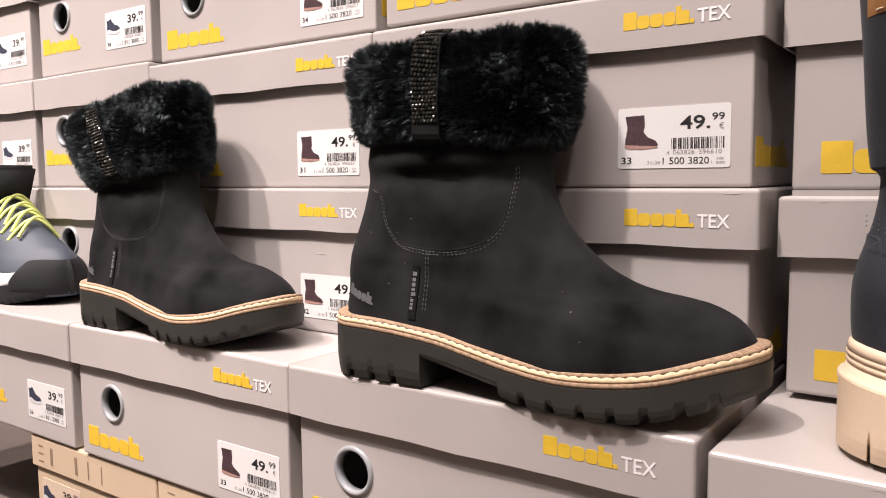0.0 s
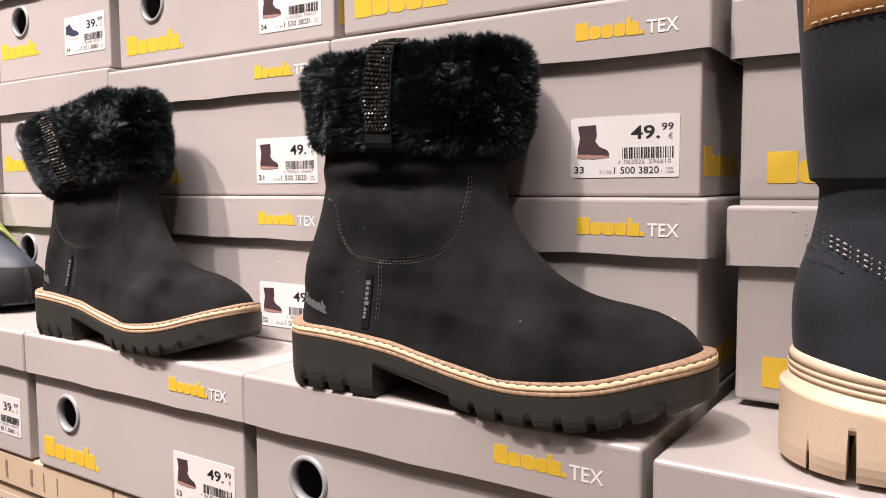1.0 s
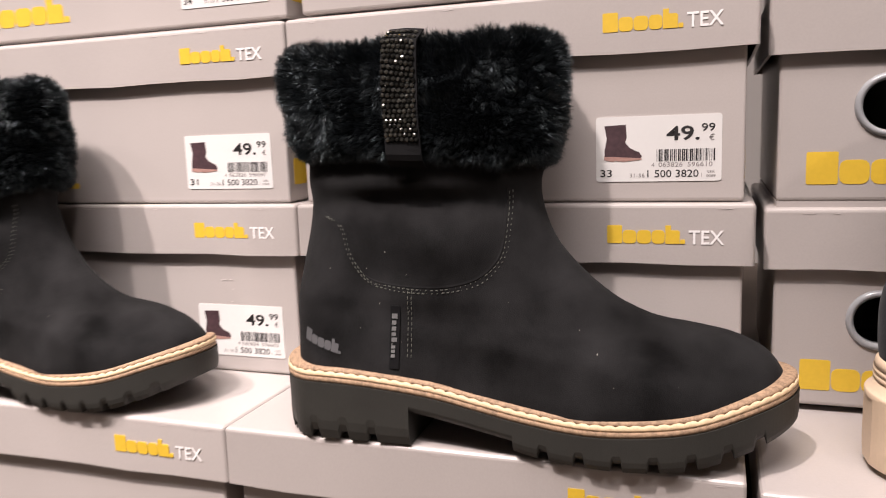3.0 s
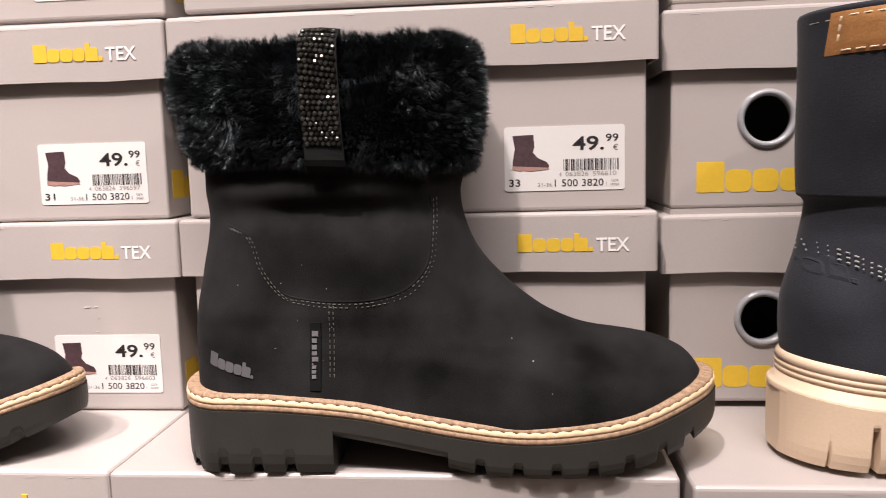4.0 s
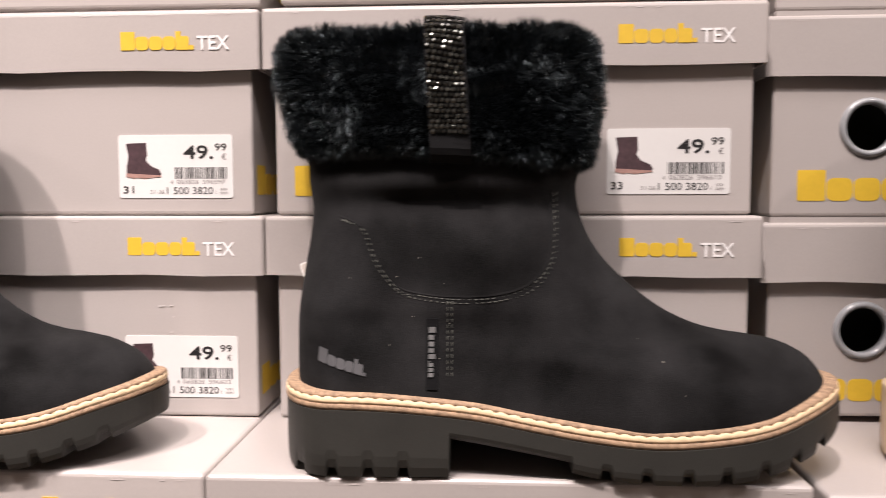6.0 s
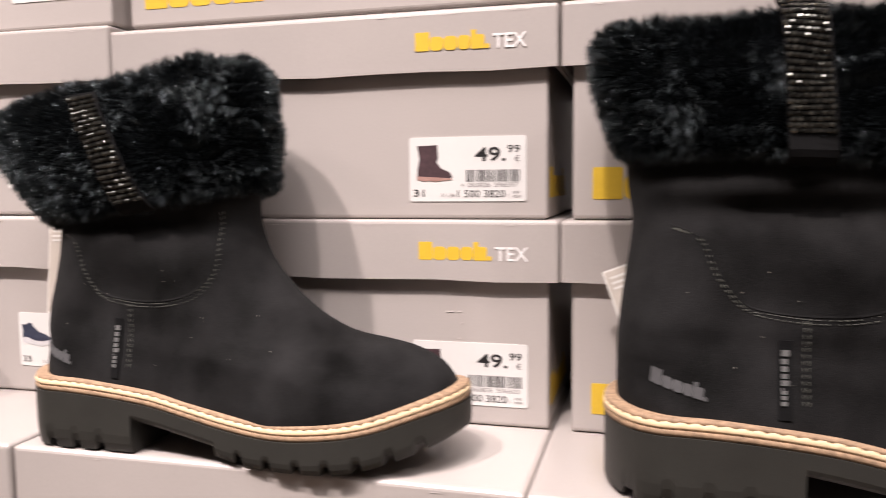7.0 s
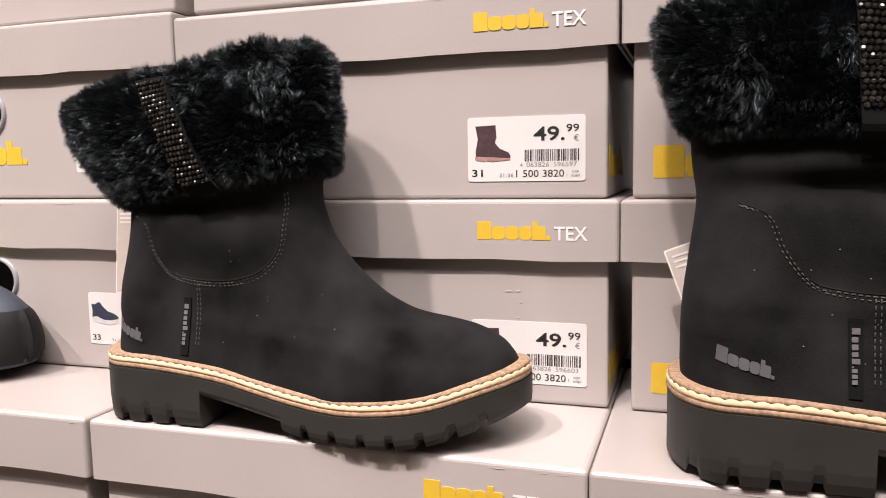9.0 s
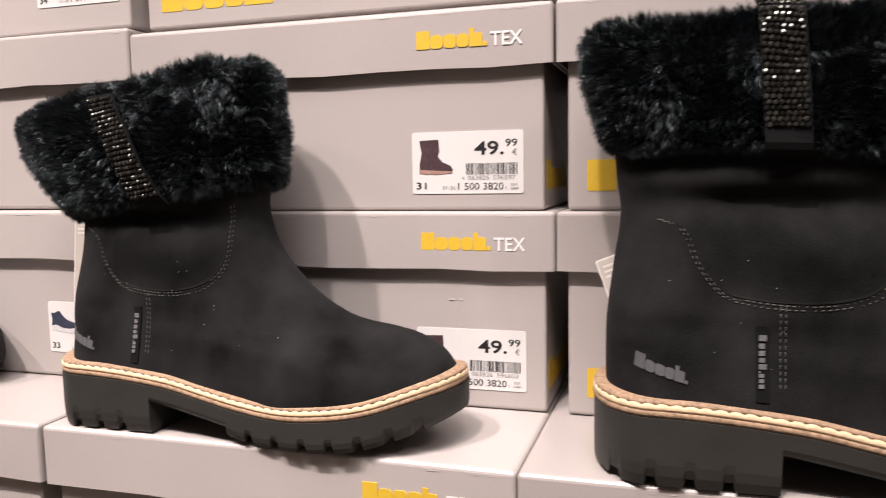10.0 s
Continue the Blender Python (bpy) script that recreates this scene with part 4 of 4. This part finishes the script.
def navy_boot(m):
    boot = thing("navy_boot", m, "dark navy nubuck boot with tan patch and chunky cream sole", "boot")
    heights = [0.030 + 0.002 * i for i in range(48)] + [0.1262, 0.1272, 0.1280, 0.1286, 0.1292] + [0.131 + 0.003 * i for i in range(27)] + [0.2098]
    v, f, ring = TALL.loft(heights, 48)
    k = len(heights) - 1
    for drop, scale in ((-0.0012, 0.985), (0.0, 0.955), (0.004, 0.93), (0.05, 0.90)):
        base = v[k * ring:(k + 1) * ring]
        cx = sum(p[0] for p in base) / ring
        lean = TALL.off(base[0][2])
        inner = TALL.off(base[0][2] - drop)
        v += [(cx + (x - cx) * (scale + 0.01), inner + (y - lean) * scale, z - drop) for x, y, z in base]
    for i in range(k, k + 4):
        f += [(i * ring + j, i * ring + (j + 1) % ring, (i + 1) * ring + (j + 1) % ring, (i + 1) * ring + j) for j in range(ring)]
    soup("upper", v, f, NAVY, boot, "dark navy nubuck upper", True)
    for d in (0.0045, 0.0068, 0.0091):
        stitches(boot, TALL, arc([(0.0068, 0.1110 - d), (0.016, 0.1088 - d), (0.034, 0.1000 - d), (0.055, 0.0880 - d), (0.085, 0.0760 - d), (0.12, 0.0700 - d)], 60), 0.0026, 0.0005, 0.0009, PALE_THREAD, "stitching", 0.0016)
    stitches(boot, TALL, [(0.0025, 0.2055), (0.0065, 0.2055)], 0.0016, 0.0014, 0.0004, PALE_THREAD)
    pieces = []
    first = brand_blocks(0.043, 0.0105)
    for o in [[(u - first[3][0][0] + 0.004, q) for u, q in o] for o in first[3:]]:
        fine = []
        for (ax, az), (bx, bz) in zip(o, o[1:] + o[:1]):
            fine += [(ax + (bx - ax) * q / 3, az + (bz - az) * q / 3) for q in range(3)]
        n = len(fine)
        pts = [(0.0105 + u, 0.0905 - 0.22 * u + q) for u, q in fine]
        mx, mz = sum(p[0] for p in pts) / n, sum(p[1] for p in pts) / n
        inner = [(mx + (x - mx) * 0.72, mz + (z - mz) * 0.72) for x, z in pts]
        pieces.append(([TALL.spot(x, z, 0.0) for x, z in pts] + [TALL.spot(x, z, 0.0006) for x, z in inner],
                       [(j, (j + 1) % n, n + (j + 1) % n, n + j) for j in range(n)] + [tuple(range(n, 2 * n))]))
    soup("brand_mark", *gather(pieces), NAVY, boot, "embossed brand mark as plain blocks")
    # tan patch
    v, f = [], []
    cols, rws = 24, 6
    for i in range(cols + 1):
        for j in range(rws + 1):
            x, z = 0.0065 + 0.073 * i / cols, 0.1905 + 0.0178 * j / rws + 0.0012 * i / cols
            edge = min(i, cols - i, 2) / 2 * min(j, rws - j, 1)
            v.append(TALL.spot(x, z, 0.0004 + 0.0012 * (1 if edge > 0 else 0)))
    for i in range(cols):
        for j in range(rws):
            k = i * (rws + 1) + j
            f.append((k, k + rws + 1, k + rws + 2, k + 1))
    patch = soup("patch", v, f, TAN, boot, "tan leather patch with cream stitching", True)
    path = [(0.0770, 0.1932), (0.0090, 0.1922), (0.0090, 0.2063), (0.0770, 0.2074)]
    stitches(patch, TALL, path, 0.0028, 0.0012, 0.0007, CREAM_THREAD, "stitching", 0.0016)
    # sole: ribbed rim above, blocks below
    plan = outline(0.266, 0.0440, WAIST, 0.15, 0.24)
    rim = lambda x: curve([(-0.01, 0.0505), (0.0, 0.0500), (0.05, 0.0450), (0.1, 0.041), (0.2, 0.040), (0.28, 0.044)], x)
    lv = [(-0.012, -0.0005), (-0.0030, 0.0), (-0.0018, 0.0012)]
    for i in range(3):
        lv += [(-0.0010, 0.0042 + 0.0030 * i), (-0.0016, 0.0045 + 0.0030 * i), (-0.0016, 0.0050 + 0.0030 * i), (-0.0008, 0.0053 + 0.0030 * i)]
    lv += [(-0.0004, 0.0140), (0.0020, 0.0150), (0.0026, 0.0160), (0.0026, 0.0180)]
    soup("sole_rim", *band(plan, rim, lv), CREAM, boot, "ribbed cream rubber rim", True)
    gaps = [0.031, 0.062, 0.093, 0.150, 0.180, 0.210, 0.235]

    def under(x):
        z = 0.0 if x < 0.105 or x > 0.14 else 0.012
        if x > 0.2:
            z += (x - 0.2) ** 2 * 2.5
        for c in gaps:
            z += 0.020 * max(0.0, min(1.0, (0.0020 - abs(x - c)) / 0.0004))
        for c in (0.0135, 0.0465, 0.0775):
            z += 0.008 * max(0.0, min(1.0, (0.0007 - abs(x - c)) / 0.0003))
        return z

    xs = sorted({round(-0.0015 + 0.0015 * i, 5) for i in range(181)} | {round(c + d, 5) for c in gaps for d in (-0.0021, -0.0015, 0.0015, 0.0021)} | {round(c + d, 5) for c in (0.0135, 0.0465, 0.0775) for d in (-0.0008, -0.0003, 0.0003, 0.0008)})
    wide = [(x, (0.0440 * curve(WAIST, (x + 0.0025) / 0.271) + 0.0026) * end_round(min(1, max(0, (x + 0.0025) / 0.271)), 0.15, 0.24)) for x in xs if x < 0.2684]
    soup("sole", *lugged_sole(wide, lambda x: rim(x) - 0.0165, under, 8, 0.0025), CREAM, boot, "chunky cream rubber sole with block tread")
    return boot


navy_boot(pose(0.1290, -0.0455, 0.9015, 0, 0, 3.0))


# ---- trainer
RUNNER = Last(
    back=[(0.0, 0.008), (0.04, 0.004), (0.08, 0.008), (0.11, 0.012), (0.14, 0.014)],
    front=[(0.0, 0.222), (0.012, 0.2330), (0.03, 0.2340), (0.045, 0.2290), (0.055, 0.2180), (0.062, 0.2020), (0.068, 0.188), (0.078, 0.170), (0.09, 0.150), (0.10, 0.132), (0.115, 0.118), (0.14, 0.112)],
    waist=WAIST,
    back_round=[(0.02, 0.16), (0.06, 0.2), (0.09, 0.4), (0.14, 0.5)],
    front_round=[(0.0, 0.28), (0.03, 0.32), (0.045, 0.48), (0.058, 0.70), (0.07, 0.66), (0.09, 0.55), (0.14, 0.5)],
    wide=[(0.0, 0.041), (0.02, 0.043), (0.04, 0.042), (0.06, 0.038), (0.08, 0.034), (0.11, 0.033), (0.14, 0.034)],
    dents=((0.16, 0.06, 0.02, 0.012, 0.0015),), wobble=0.0006)


def wrap(form, x0, x1, low, high, proud, n=40, m=8, close=True):
    """A patch on both sides of a form between the curves low(x) and high(x), going round its front."""
    v, f = [], []
    xs = [x0 + (x1 - x0) * math.sin(math.pi / 2 * i / n) for i in range(n + 1)]
    for side in (-1, 1):
        k0 = len(v)
        for x in xs:
            for j in range(m + 1):
                z = low(x) + (high(x) - low(x)) * j / m
                xb, xf = form.ends(z)
                s = (x - x0) / (x1 - x0)
                xx = x0 + (xf + proud - x0) * s if close else min(x, xf)
                h = form.half(min(xx, xf), z)
                edge = 1.0 if 0 < j < m else 0.15
                v.append((xx, side * (h + proud * edge if s < 0.999 or not close else 0.0), z))
        for i in range(n):
            for j in range(m):
                k = k0 + i * (m + 1) + j
                q = (k, k + m + 1, k + m + 2, k + 1)
                f.append(q if side < 0 else q[::-1])
    return v, f


def trainer(m):
    shoe = thing("trainer", m, "navy high-top trainer with neon yellow laces and black sole", "shoe")
    heights = [0.008 + 0.0016 * i for i in range(30)] + [0.0562 + 0.0009 * i for i in range(16)] + [0.0715 + 0.0024 * i for i in range(17)]
    v, f, ring = RUNNER.loft(heights, 44)
    k = len(heights) - 1
    soup("upper", v, f, MESHY, shoe, "navy synthetic upper", True)
    # collar and tongue
    bm = bmesh.new()
    bmesh.ops.create_cone(bm, cap_ends=True, segments=28, radius1=0.043, radius2=0.043, depth=0.034, matrix=pose(0.056, 0, 0.121))
    for vert in bm.verts:
        vert.co.y *= 0.70
    bmesh.ops.bevel(bm, geom=[e for e in bm.edges if abs(e.verts[0].co.z - e.verts[1].co.z) < 0.001], offset=0.006, segments=3, affect="EDGES")
    part("collar", bm, BUMPER, shoe, "padded black collar", True)
    bm = bmesh.new()
    bmesh.ops.create_cube(bm, size=1, matrix=pose(0.122, 0, 0.118, 0, 26, 0) @ Matrix.Diagonal((0.010, 0.044, 0.056, 1)))
    bmesh.ops.bevel(bm, geom=bm.edges[:], offset=0.004, segments=3, affect="EDGES")
    part("tongue", bm, BUMPER, shoe, "black padded tongue", True)
    # bumper, white wave and sole
    soup("toe_bumper", *wrap(RUNNER, 0.1900, 0.234, lambda x: 0.010, lambda x: curve([(0.190, 0.026), (0.195, 0.037), (0.203, 0.0450), (0.234, 0.0455)], x), 0.0024), BUMPER, shoe, "charcoal rubber toe bumper", True)
    soup("wave_stripe", *wrap(RUNNER, 0.06, 0.2120, lambda x: curve([(0.06, 0.018), (0.11, 0.024), (0.15, 0.016), (0.18, 0.018), (0.200, 0.028), (0.212, 0.0385)], x), lambda x: curve([(0.06, 0.036), (0.11, 0.044), (0.15, 0.036), (0.18, 0.032), (0.200, 0.035), (0.212, 0.0395)], x), 0.0014, 60, 6, False), WHITE_RUBBER, shoe, "white wavy midsole stripe", True)
    plan = [(-0.002 + 0.0025 * i, 0) for i in range(96)]
    plan = [(x, (0.0445 * curve(WAIST, (x + 0.002) / 0.2355)) * end_round(min(1, (x + 0.002) / 0.2355), 0.15, 0.26)) for x, _ in plan if x <= 0.2335]
    soup("sole", *lugged_sole(plan, lambda x: 0.0190 + max(0.0, x - 0.17) * 0.08, lambda x: max(0.0, x - 0.17) ** 2 * 3.4 + (0.002 if int(x / 0.006) % 2 else 0.0)), BUMPER, shoe, "black rubber sole")
    # laces, eyelet rows
    def top(x, y):
        z = 0.11
        while z > 0.03 and (x > RUNNER.ends(z)[1] or RUNNER.half(x, z) < abs(y)):
            z -= 0.0008
        return z

    for i in range(4):
        for sgn in (-1, 1):
            data = bpy.data.curves.new("lace", "CURVE")
            data.dimensions, data.bevel_depth, data.bevel_resolution, data.resolution_u = "3D", 0.0018, 2, 8
            sp = data.splines.new("NURBS")
            x = 0.174 - 0.0130 * i
            pts = []
            for q in range(7):
                u = q / 6
                y = sgn * (-0.022 + 0.044 * u)
                xx = x - 0.011 * u
                pts.append((xx, y, max(top(xx, abs(y)), 0.058) + 0.0025 + 0.005 * math.sin(math.pi * u) + (0.002 if sgn > 0 else 0)))
            pts += [(pts[-1][0] - 0.002, pts[-1][1] + sgn * 0.004, pts[-1][2] - 0.006)]
            sp.points.add(len(pts) - 1)
            for p, c in zip(sp.points, pts):
                p.co = (*c, 1)
            sp.use_endpoint_u = True
            sp.order_u = 4
            ob = new("lace", data)
            bpy.context.view_layer.update()
            mesh = bpy.data.meshes.new_from_object(ob.evaluated_get(bpy.context.evaluated_depsgraph_get()))
            bpy.data.objects.remove(ob)
            link("lace", mesh, LACE, shoe, "round neon yellow lace", True)
    return shoe


trainer(pose(-0.8215, -0.0270, 0.9022, 0, 0, 1.0))


# ---- hang tags
def hang_tag(m, w, h, material, label, lines):
    tag = thing("hang_tag", m, label, "tag", "paper hang tags")
    v, f = prism(rounded(0, h / 2, w / 2, h / 2, 0.001, 3), -0.0003, 0.0003)
    soup("card", v, f, TAG_EDGE, tag)
    v, f = prism(rounded(0, h / 2, w / 2 - 0.0009, h / 2 - 0.0009, 0.0008, 3), -0.0006, -0.0003)
    soup("face", v, f, material, tag)
    pieces = [flat([(-w / 2 + 0.003, h - 0.005 - 0.0028 * i), (-w / 2 + 0.003 + w * q, h - 0.005 - 0.0028 * i), (-w / 2 + 0.003 + w * q, h - 0.0038 - 0.0028 * i), (-w / 2 + 0.003, h - 0.0038 - 0.0028 * i)], -0.0008) for i, q in enumerate(lines)]
    soup("text_bars", *gather(pieces), TAG_EDGE, tag, "unreadable print as bars")
    return tag


hang_tag(pose(-0.1477, -0.0190, 0.9620, -8, -21, 0), 0.030, 0.040, TAG, "grey paper hang tag with white edge behind the boot", (0.5, 0.4, 0.55))
hang_tag(pose(-0.5050, -0.0120, 0.9600, -6, 0, 0), 0.036, 0.062, TAG, "beige paper hang tag with pale print behind the boot", (0.6, 0.7, 0.75, 0.7, 0.5))


# ---- pale scuffs on the box behind the smaller boot
marks = []
for x, z, w in ((-0.264, 0.9668, 0.0040), (-0.2575, 0.9670, 0.0022), (-0.2555, 0.9605, 0.0012), (-0.2575, 0.9515, 0.0016)):
    marks.append(flat([(x, z), (x + w, z + 0.0003), (x + w, z + 0.0010), (x, z + 0.0007)], 0.0046))
host = [o for o in scene.objects if o.name.startswith("shoe_box") and abs(o.location.x + 0.3382) < 0.003 and abs(o.location.z - Z0) < 0.002][0]
scuff = soup("scuff", *gather(marks), WORN, host)
scuff.location = -host.location
tagged(scuff, kind="stuff")
